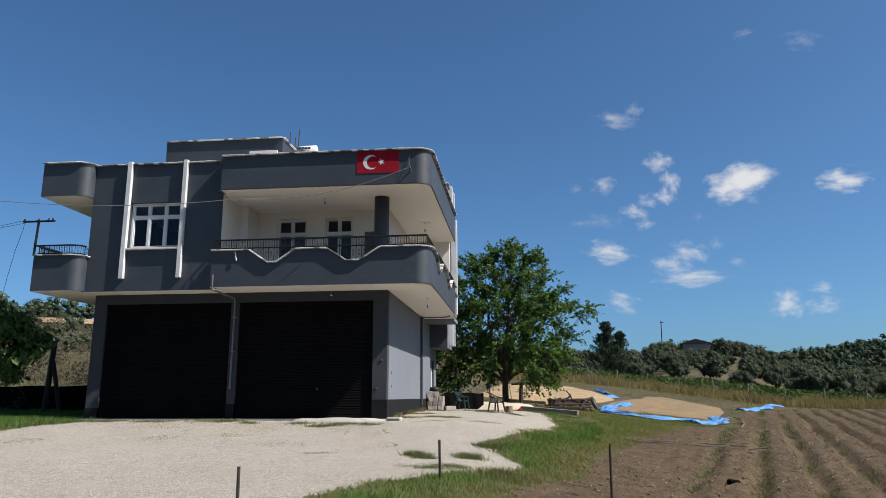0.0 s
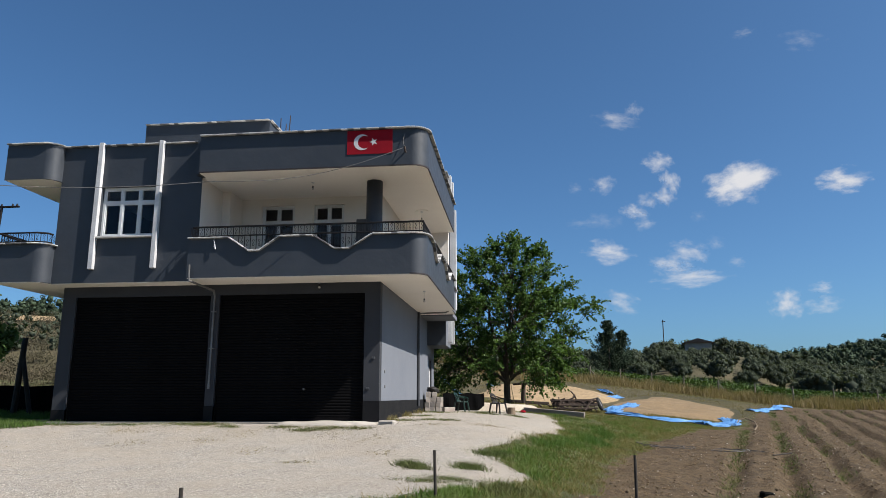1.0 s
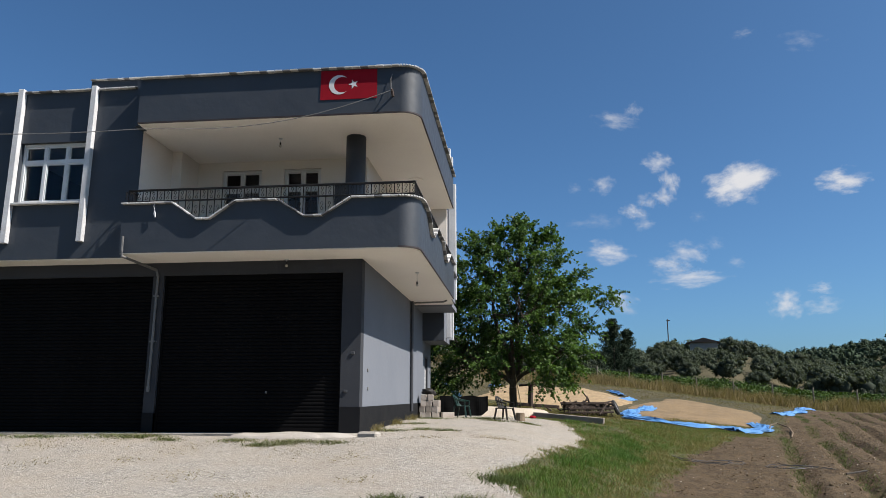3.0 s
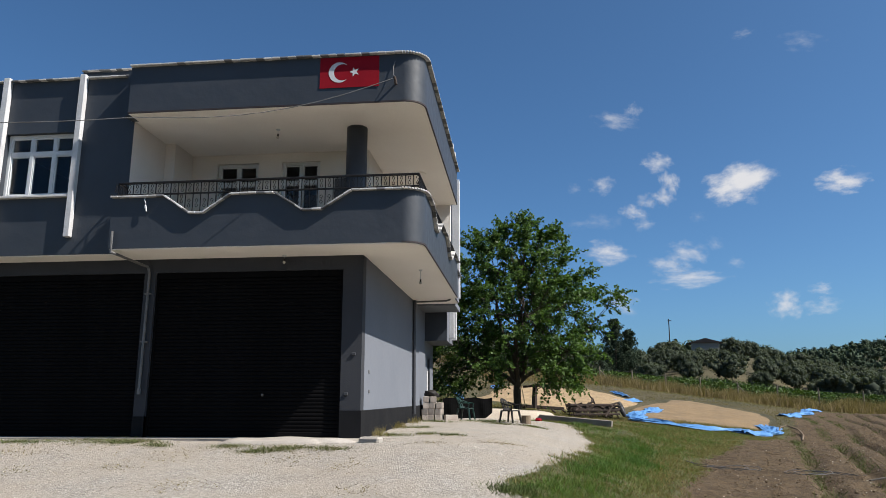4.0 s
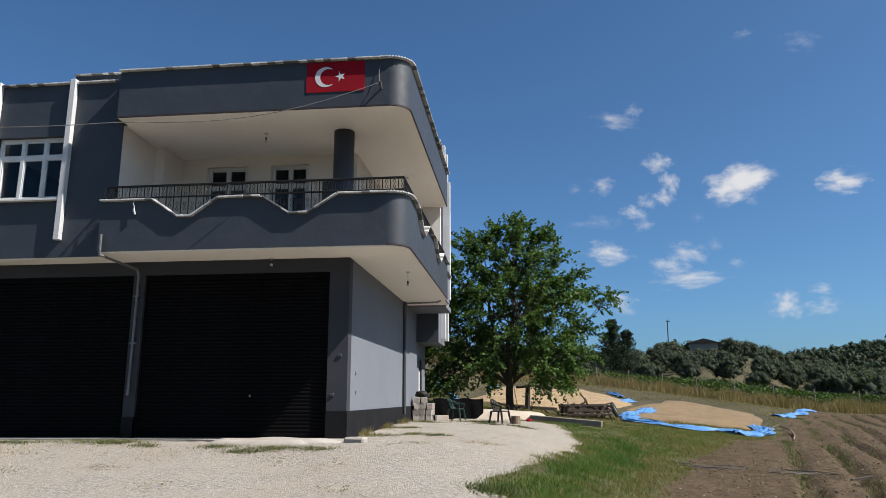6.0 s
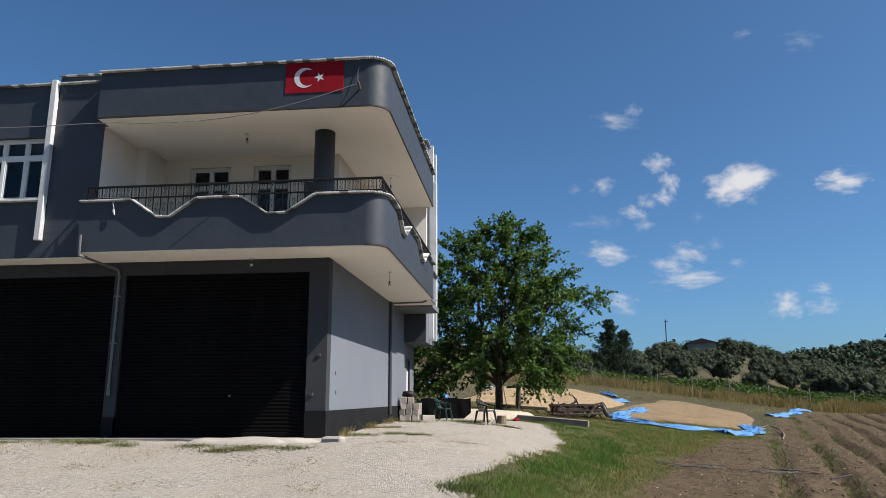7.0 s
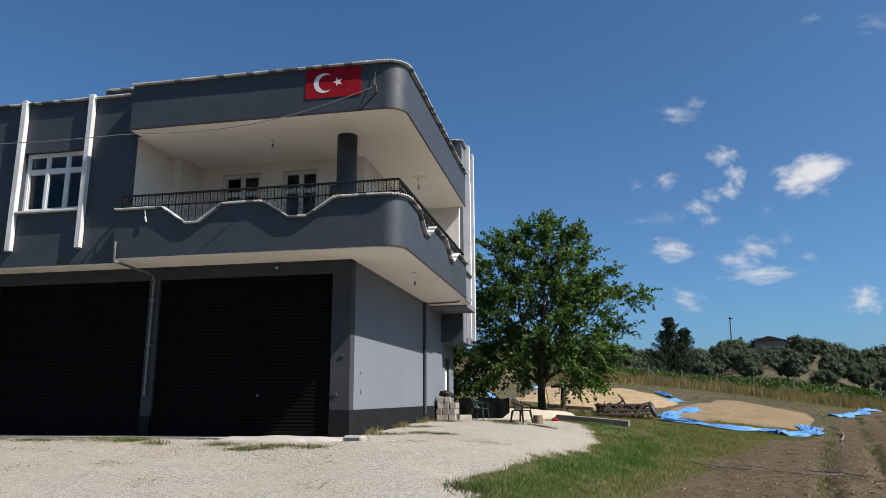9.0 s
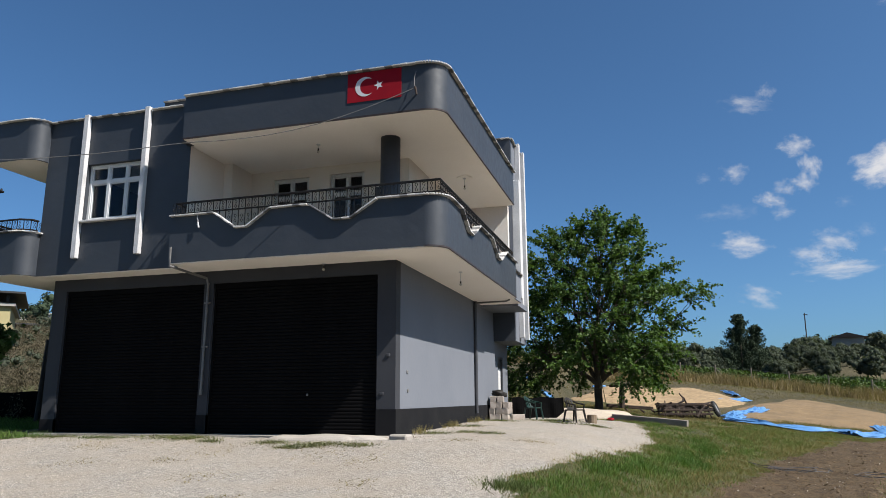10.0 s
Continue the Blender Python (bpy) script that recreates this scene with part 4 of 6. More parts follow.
def mulberry():
    x0, y0 = -0.72, 35.0
    z0 = ground_at(x0, y0)
    tree = thing("tree", "broad leafy green mulberry tree with drooping lower branches", "tree", at=(x0, y0, z0))
    bm = bmesh.new()
    limb(bm, (0, 0, -0.15), (0.02, 0, 1.25), 0.17, 0.15, 0.015)
    part("trunk", bm, BARK, tree, "dark rough trunk")
    # reach of the crown by height, towards the house and away from it
    hs = [0.6, 1.2, 2.2, 3.7, 5.0, 5.9, 6.7, 7.4, 8.0]
    away = [2.2, 2.9, 3.4, 3.75, 3.8, 3.1, 2.3, 1.9, 0.5]
    near = [3.2, 3.7, 3.7, 3.6, 3.2, 2.9, 2.3, 1.5, 0.4]
    clumps = []
    tries = 0
    while len(clumps) < 215 and tries < 30000:
        tries += 1
        h, a = rng.uniform(0.95, 7.75), rng.uniform(0, 2 * np.pi)
        side = 0.5 + 0.5 * math.cos(a)
        reach = np.interp(h, hs, away) * side + np.interp(h, hs, near) * (1 - side)
        u = rng.uniform(0.12, 1.0) ** 0.6
        if h < 1.9 and (u < 0.5 or abs(math.cos(a)) < 0.35):
            continue
        p = np.array((reach * u * math.cos(a), reach * u * math.sin(a) * 0.92, h))
        if clumps and np.min(np.linalg.norm(np.array(clumps) - p, axis=1)) < 0.56:
            continue
        clumps.append(p)
    clumps += [np.array(p) for p in ((4.35, 0.2, 4.75), (3.9, -0.4, 4.5), (-2.2, 0.1, 7.2), (0.55, 0.0, 8.0), (-0.5, 0.3, 7.75), (1.75, 0.1, 7.3), (2.2, -0.6, 1.25), (-3.6, -0.3, 0.95), (-3.3, -0.9, 1.3))]
    clumps = np.array(clumps)
    # each clump is a spray of leafy shoots that leave the middle of the tree, upward above and hanging below
    leaves, faces, ways = [], [], []
    for c in clumps:
        out = np.array((c[0], c[1], 0.0))
        out /= max(np.linalg.norm(out), 0.3)
        rise = np.interp(c[2], [0.5, 1.6, 3.0, 5.5, 8.0], [-1.2, -0.6, 0.05, 0.55, 1.1])
        heart = out * 0.9 + np.array((0, 0, rise))
        for _ in range(int(rng.integers(8, 13))):
            d = heart + rng.normal(0, 0.62, 3)
            d /= np.linalg.norm(d)
            n = int(rng.integers(20, 34))
            length = rng.uniform(0.45, 0.95)
            t = np.sort(rng.uniform(0, 1, n))[:, None]
            start = c - heart * 0.25 + rng.normal(0, 0.12, 3)
            p = start + d * t * length + np.array((0, 0, -0.16)) * t ** 2 * length
            p = p + rng.normal(0, 0.055, (n, 3)) * (1.15 - 0.6 * t)
            leaves.append(p)
            ways.append(np.repeat(d[None], n, 0))
            faces.append(np.repeat((out * 0.35 + np.array((0, 0, 0.75)))[None], n, 0) + rng.normal(0, 0.55, (n, 3)))
    v, f = leaf_quads(np.concatenate(leaves), 0.135, 0.088, way=np.concatenate(ways) * 0.7, droop=0.55, face=np.concatenate(faces))
    stuff("crown", v, f, LEAF, "", "", tree)
    top = Vector((0.02, 0, 1.25))
    ends = [(1.5, 0.2, 3.7), (-1.4, 0.4, 3.9), (0.3, -1.7, 4.2), (0.5, 1.8, 4.4), (0.35, 0.1, 6.3), (-2.3, -0.5, 2.5), (2.4, -0.6, 2.6), (1.5, 1.0, 5.5), (-1.0, -0.9, 5.7)]
    for e in ends:
        bm = bmesh.new()
        limb(bm, top + Vector((0, 0, -0.12)), e, 0.095, 0.03, 0.07)
        part("limb", bm, BARK, tree)
    for c in clumps:
        near_end = min(ends, key=lambda e: (Vector(e) - Vector(c)).length)
        s = top.lerp(Vector(near_end), random.uniform(0.5, 1.0))
        bm = bmesh.new()
        rod(bm, s, c, 0.022, 0.008, 5)
        part("branch", bm, BARK, tree)


mulberry()


def fig_tree():
    x0, y0 = -16.3, 20.1
    z0 = ground_at(x0, y0)
    tree = thing("fig_tree", "low spreading fig tree with big lobed green leaves", "tree", at=(x0, y0, z0))
    bm = bmesh.new()
    limb(bm, (0, 0, -0.1), (0.1, 0, 1.3), 0.12, 0.09, 0.04)
    part("trunk", bm, BARK, tree)
    for e in ((1.1, -0.4, 2.3), (-0.8, 0.3, 2.6), (0.5, 0.5, 2.7), (1.4, 0.2, 1.8)):
        bm = bmesh.new()
        limb(bm, (0.1, 0, 1.2), e, 0.06, 0.02, 0.1)
        part("limb", bm, BARK, tree)
    n = 130
    a, h = rng.uniform(0, 2 * np.pi, n), rng.uniform(1.2, 3.25, n)
    r = np.interp(h, [1.2, 1.7, 2.4, 2.9, 3.25], [1.0, 1.7, 1.9, 1.3, 0.6]) * rng.uniform(0.35, 1.08, n) ** 0.6
    tips = np.stack([r * np.cos(a), 0.45 * r * np.sin(a), h], 1)
    c = (tips[:, None, :] + rng.normal(0, 0.14, (n, 24, 3))).reshape(-1, 3)
    v, f = joined([leaf_quads(c, 0.2, 0.13, droop=0.5), leaf_quads(c + rng.normal(0, 0.05, c.shape), 0.26, 0.085, droop=0.6)])
    stuff("crown", v, f, FIG_LEAF, "", "", tree)


fig_tree()

# ---- grass, weeds, stones ----


def fence_y(x):
    return np.interp(x, [-40, 5, 15, 25.5, 34, 60], [74, 72, 70.9, 66.8, 62, 44])


def keep(n, x0, x1, y0, y1, rule):
    x, y = rng.uniform(x0, x1, n), rng.uniform(y0, y1, n)
    m = rule(x, y) > rng.uniform(0, 1, n)
    return x[m], y[m]


def grassy(x, y):
    open_ = (1 - gravel_share(x, y)) * (1 - soil_share(x, y))
    clump = ease(-1.5, 0.7, wave(x, y, 0.43, 1) + 0.7 * wave(x, y, 1.9, 2) + 0.6 * wave(y, x, 0.17, 5))
    inside = (x > -14.2) & (x < -2.3) & (y > 19.9) & (y < 32.5)
    return open_ * clump * np.where(inside, 0, 1)


def off_grain(x, y):
    """0 under the two spread heaps of grain, 1 elsewhere."""
    out = np.ones(np.shape(x))
    for cx, cy, rx, ry, turn in ((9.3, 46.9, 3.6, 9.4, -17), (1.4, 50.2, 4.9, 8.9, -5)):
        c, s = math.cos(radians(turn)), math.sin(radians(turn))
        u, v = (x - cx) * c + (y - cy) * s, -(x - cx) * s + (y - cy) * c
        out = np.where((np.abs(u) / rx) ** 2.6 + (np.abs(v) / ry) ** 2.6 < 1, 0, out)
    return out


def lush(x, y):
    """Where the grass stands green and high: a band along the gravel, thin towards the soil and along two old wheel tracks."""
    u = np.asarray(x, float) - gravel_edge(y)
    v = soil_edge(y) - np.asarray(x, float)
    patch = ease(-0.55, 0.5, wave(x, y, 1.1, 8) + 0.5 * wave(y, x, 0.45, 3))
    track = np.exp(-((u - 1.9) / 0.28) ** 2) + np.exp(-((u - 3.3) / 0.3) ** 2)
    far = 1 - 0.6 * ease(26, 32, y)
    return np.clip(ease(-0.2, 0.35, u) * ease(-0.1, 1.5, v) * (0.45 + 0.55 * patch) * far * (1 - 0.7 * track), 0, 1)


def build_grass():
    sets = []
    x, y = keep(1500000, -5.5, 9.5, 8.5, 37, lambda x, y: grassy(x, y) * (0.22 + 0.78 * lush(x, y)))
    h = 0.035 + 0.12 * lush(x, y) * ease(-0.6, 1.2, wave(x, y, 0.8, 3) + 0.6 * wave(y, x, 0.31, 4)) + 0.06 * rng.uniform(0, 1, len(x)) ** 4
    sets.append(blades(x, y, ground(x, y) - 0.01, h, 0.0125, 0.6))
    x, y = keep(90000, -24, -11.5, 16.5, 26, grassy)
    sets.append(blades(x, y, ground(x, y) - 0.01, 0.13, 0.016, 0.5))
    v, f = joined(sets)
    stuff("grass", v, f, GRASS, "uneven green and yellowing grass beside the gravel", "grass")
    x, y = keep(600000, -6, 10, 8, 40, lambda x, y: grassy(x, y) * (0.2 + 0.75 * (1 - lush(x, y))))
    s1 = blades(x, y, ground(x, y) - 0.01, 0.085, 0.011, 0.8)
    x, y = keep(90000, -6, 26, 38, 71, lambda x, y: 0.5 * (1 - soil_share(x, y)) * off_grain(x, y))
    s2 = blades(x, y, ground(x, y) - 0.01, 0.09, 0.025, 0.6)
    v, f = joined([s1, s2])
    stuff("dry_grass", v, f, DRY_GRASS, "dry straw-coloured grass among the green", "grass")
    # weeds that come up through the gravel and between the furrows
    spots = [(-1.67, 12.8, 0.3), (-1.23, 13.2, 0.3), (-8.5, 19.3, 0.7), (-8.0, 19.2, 0.4), (-10.2, 19.2, 0.5), (-11.6, 19.3, 0.5), (-5.9, 18.86, 0.3), (-5.3, 18.45, 0.22), (-5.0, 18.6, 0.35),
             (-4.7, 18.72, 0.3), (-4.0, 18.62, 0.3), (-7.3, 18.9, 0.2), (-3.3, 21.3, 0.25), (-2.65, 21.7, 0.25), (-2.1, 21.4, 0.2), (-3.2, 24.0, 0.3), (-3.1, 27.1, 0.4), (-1.6, 28.3, 0.6), (-1.2, 26.9, 0.3), (-0.3, 27.0, 0.3)]
    sets = []
    for cx, cy, r in spots:
        k = int(1100 * r)
        x, y = rng.normal(cx, r * 0.7, k), rng.normal(cy, r * 0.3, k)
        sets.append(blades(x, y, ground(x, y) - 0.01, 0.065, 0.013, 1.1))
    for cx, cy, r in ((-1.05, 14.7, 0.3), (-2.1, 14.4, 0.2), (-1.9, 14.1, 0.2), (-0.7, 16.6, 0.35), (-0.3, 12.7, 0.5)):
        k = int(2600 * r)
        x, y = rng.normal(cx, r * 0.55, k), rng.normal(cy, r * 0.55, k)
        sets.append(blades(x, y, ground(x, y) - 0.01, 0.11, 0.012, 0.7))
    for row, off in enumerate((-1.387, -0.1, 1.0, 2.2, 3.4, 4.6, 5.8, 7.0, 8.2)):
        t = rng.uniform(12, 58, 3400)
        x, y = off / ROW_Y + t * ROW_X / ROW_Y + rng.normal(0, 0.12, 3400), t
        m = (soil_share(x, y) > 0.7) & (wave(x, y, 1.6, row) > (-0.2 if row < 2 else 0.15))
        if m.any():
            sets.append(blades(x[m], y[m], ground(x[m], y[m]) + furrow(x[m], y[m]), 0.12, 0.016, 0.9))
    v, f = joined(sets)
    stuff("weeds", v, f, WEED, "small green weeds in the gravel and the furrows", "weeds")
    sets = []
    for cx, cy, r in spots + [(-12.0, 16.5, 0.5), (-3.4, 17.6, 0.3), (-7.2, 17.4, 0.25), (-1.0, 20.4, 0.3), (-2.2, 19.4, 0.25), (-5.6, 16.2, 0.3), (-4.2, 14.6, 0.25), (-8.8, 17.0, 0.35), (-2.9, 16.0, 0.25), (-6.6, 18.2, 0.4), (-9.6, 18.4, 0.4), (-4.4, 18.0, 0.3)]:
        k = int(420 * r)
        x, y = rng.normal(cx, r * 0.8, k), rng.normal(cy, r * 0.7, k)
        sets.append(blades(x, y, ground(x, y) - 0.005, 0.03, 0.016, 1.8))
    y = rng.uniform(20.6, 28.3, 1500)
    x = -3.74 + np.abs(rng.normal(0, 0.14, len(y)))
    m = wave(x, y, 0.5, 2) > 0.05
    sets.append(blades(x[m], y[m], ground(x[m], y[m]) - 0.01, 0.16, 0.012, 0.35))
    v, f = joined(sets)
    stuff("dead_weeds", v, f, DRY_GRASS, "dry trodden weeds lying on the gravel", "weeds")


build_grass()


def build_stones():
    oct_v = np.array([(1, 0, 0), (-1, 0, 0), (0, 1, 0), (0, -1, 0), (0, 0, 1), (0, 0, -1)], float)
    oct_f = np.array([(0, 2, 4), (2, 1, 4), (1, 3, 4), (3, 0, 4), (2, 0, 5), (1, 2, 5), (3, 1, 5), (0, 3, 5)])

    def scatter(x, y, z, size):
        n = len(x)
        s = size * rng.uniform(0.5, 1.5, (n, 1, 1)) * rng.uniform(0.6, 1.3, (n, 1, 3))
        v = oct_v[None] * s + rng.normal(0, 0.12, (n, 6, 3)) * s
        a = rng.uniform(0, 6.28, n)
        c, q = np.cos(a)[:, None], np.sin(a)[:, None]
        v = np.stack([v[..., 0] * c - v[..., 1] * q, v[..., 0] * q + v[..., 1] * c, v[..., 2] * 0.7], -1)
        v += np.stack([x, y, z], 1)[:, None, :]
        return v.reshape(-1, 3), (oct_f[None] + 6 * np.arange(n)[:, None, None]).reshape(-1, 3)

    x, y = keep(52000, -14, 2, 8.5, 24, lambda x, y: gravel_share(x, y) * np.where((x < -3.7) & (y > 19.6), 0, 1))
    v, f = scatter(x, y, ground(x, y) - 0.002, (0.006 + 0.011 * rng.uniform(0, 1, len(x)) ** 2)[:, None, None])
    stuff("gravel", v, f, STONE, "loose pale crushed gravel", "gravel")
    x, y = keep(4200, -3.74, -1.6, 20.3, 28.6, lambda x, y: np.exp(-((x + 3.7) / 0.75) ** 2))
    v, f = scatter(x, y, ground(x, y) + 0.002, 0.012)
    stuff("rubble", v, f, STONE, "pale stones and rubble along the foot of the side wall", "rubble")
    x, y = keep(52000, -1, 22, 10, 42, soil_share)
    big = 0.009 + 0.026 * rng.uniform(0, 1, len(x)) ** 3
    v, f = scatter(x, y, ground(x, y) + furrow(x, y) + 0.002, big[:, None, None])
    stuff("soil_clods", v, f, CLOD, "brown clods of tilled soil", "soil")
    x, y = keep(3200, -1, 22, 10, 36, soil_share)
    v, f = scatter(x, y, ground(x, y) + furrow(x, y) + 0.002, 0.015)
    stuff("field_stones", v, f, STONE, "pale stones scattered over the tilled soil", "stones")


build_stones()

# ---- fence, crop and woods behind ----


def polar(n, az0, az1, d0, d1):
    az, d = np.radians(rng.uniform(az0, az1, n)), np.sqrt(rng.uniform(d0 ** 2, d1 ** 2, n))
    return d * np.sin(az), d * np.cos(az)


def build_far_field():
    x = rng.uniform(-14, 60, 80000)
    y = fence_y(x) - 0.6 + rng.normal(0, 1.1, len(x))
    m = soil_share(x, y) < 0.5
    v, f = blades(x[m], y[m], ground(x[m], y[m]) - 0.02, 0.45 + 0.6 * ease(-0.7, 0.7, wave(x[m], y[m], 1.3, 2) + 0.5 * wave(y[m], x[m], 0.4, 3)), 0.045, 0.3)
    stuff("tall_dry_grass", v, f, STRAW, "tall dry golden grass along the fence", "grass")
    x, y = polar(16000, -56, -24, 34, 110)
    v, f = blades(x, y, ground(x, y) - 0.02, 0.35, 0.06, 0.3)
    stuff("bank_grass", v, f, TWIG, "dry grass on the bank behind the house", "grass")
    n = 15000
    x = rng.uniform(-14, 75, n)
    y = fence_y(x) + 1.6 + rng.uniform(0, 1, n) ** 1.4 * 26
    c = np.stack([x, y, ground(x, y)], 1)
    c = (c[:, None, :] + np.stack([rng.normal(0, 0.2, (n, 7)), rng.normal(0, 0.2, (n, 7)), rng.uniform(0.1, 1.5, (n, 7))], -1)).reshape(-1, 3)
    v, f = leaf_quads(c, 0.24, 0.15, droop=0.1)
    stuff("crop_rows", v, f, CROP, "green leafy crop behind the fence", "crop")


build_far_field()


def stubble_field():
    az, d = np.meshgrid(np.radians(np.linspace(-41, -28, 40)), np.linspace(95, 112, 14))
    x, y = d * np.sin(az), d * np.cos(az)
    n = np.arange(x.size).reshape(x.shape)
    faces = np.stack([n[:-1, :-1], n[:-1, 1:], n[1:, 1:], n[1:, :-1]], -1).reshape(-1, 4)[:, ::-1]
    me = arrays_mesh("stubble_field", np.stack([x, y, ground(x, y) + 0.25], -1).reshape(-1, 3), faces)
    me.materials.append(GRAIN)
    tagged(smooth(new("stubble_field", me)), "strip of golden stubble field on the slope", "field", kind="structure")


stubble_field()


def lump_crown(lumps, each, spread, length, width):
    """Leaves on the outside of rounded lumps, facing out."""
    d = unit(rng.normal(size=(len(lumps) * each, 3)) + (0, 0, 0.35))
    c = np.repeat(lumps, each, 0) + d * spread * rng.uniform(0.75, 1.15, (len(d), 1))
    return leaf_quads(c, length, width, droop=0.0, face=d)


def lump_core(lumps, spread):
    """Uneven closed lumps of quads inside the leaves, so that a far crown is not seen through."""
    n = 6
    lat, lon = np.meshgrid(np.linspace(-1.4, 1.4, 4), np.arange(n) * 2 * np.pi / n, indexing="ij")
    ball = np.stack([np.cos(lat) * np.cos(lon), np.cos(lat) * np.sin(lon), np.sin(lat)], -1).reshape(-1, 3)
    i, j = np.meshgrid(np.arange(3), np.arange(n), indexing="ij")
    a, b = i * n + j, i * n + (j + 1) % n
    quads = np.stack([a, b, b + n, a + n], -1).reshape(-1, 4)
    r = spread * rng.uniform(0.72, 1.05, (len(lumps), len(ball), 1))
    v = lumps[:, None, :] + ball[None] * r
    f = quads[None] + (len(ball) * np.arange(len(lumps)))[:, None, None]
    return v.reshape(-1, 3), f.reshape(-1, 4)


def crown_quads(kind, many=110, size=0.045):
    """Leaves of a far tree of unit height, as quads."""
    if kind == "olive":
        k = 30 if many > 60 else 18
        d = unit(rng.normal(size=(k, 3)) + (0, 0, 0.5))
        lumps = d * rng.uniform(0.62, 1.0, (k, 1)) * (0.42, 0.42, 0.34) + (0, 0, 0.45)
        heart = np.array([(0.0, 0.0, 0.38), (0.12, 0.06, 0.46), (-0.11, -0.08, 0.44)])
        return joined([lump_core(heart, 0.2), lump_core(lumps, 0.095), lump_crown(lumps, many, 0.135, size, size * 0.55)])
    if kind == "pine":
        h = rng.uniform(0.12, 1.0, 420)
        a = rng.uniform(0, 6.28, 420)
        r = (1 - h) * 0.3 * rng.uniform(0.3, 1.1, 420) + 0.02
        return leaf_quads(np.stack([r * np.cos(a), r * np.sin(a), h], 1), 0.1, 0.05, droop=0.2)
    if kind == "scrub":
        lumps = np.stack([rng.normal(0, 0.36, 9), rng.normal(0, 0.36, 9), rng.uniform(0.05, 0.7, 9)], 1)
        c = np.repeat(lumps, 38, 0) + rng.normal(0, 0.13, (342, 3))
        return leaf_quads(c, 0.13, 0.03, way=np.array((0, 0, 0.9)), droop=0.0)
    lumps = np.stack([rng.normal(0, 0.3, 7), rng.normal(0, 0.3, 7), rng.uniform(0.1, 0.75, 7)], 1)
    return joined([lump_core(lumps, 0.14), lump_crown(lumps, 22, 0.2, 0.14, 0.09)])


def placed(x, y, height, models):
    """Many far trees joined."""
    sets = []
    for i in range(len(x)):
        v, f = models[i % len(models)]
        a = rng.uniform(0, 6.28)
        c, s = math.cos(a), math.sin(a)
        h = height * rng.uniform(0.7, 1.25)
        w = h * rng.uniform(0.85, 1.2)
        p = np.stack([(v[:, 0] * c - v[:, 1] * s) * w + x[i], (v[:, 0] * s + v[:, 1] * c) * w + y[i], v[:, 2] * h + float(ground(x[i], y[i])) - 0.1], 1)
        sets.append((p, f))
    return joined(sets)


def olive_tree(model):
    tree = new("olive_tree")
    v, f = model
    me = arrays_mesh("crown", v, f)
    me.materials.append(OLIVE)
    crown = new("crown", me)
    crown.parent = tree
    bm = bmesh.new()
    rod(bm, (0, 0, -0.05), (0.02, 0, 0.25), 0.05, 0.035, 7)
    rod(bm, (0.02, 0, 0.24), (0.16, 0.05, 0.5), 0.03, 0.015, 6)
    rod(bm, (0.02, 0, 0.24), (-0.14, -0.06, 0.52), 0.03, 0.015, 6)
    part("trunk", bm, BARK, tree)
    return tagged(tree, "round grey-green olive tree on the hillside", "tree", "olive trees on the hill")


def before_house(x, y):
    """The strip of the hillside that looks up to the house on the top."""
    return np.abs(np.degrees(np.arctan2(x, y)) - 13.3) < 1.5


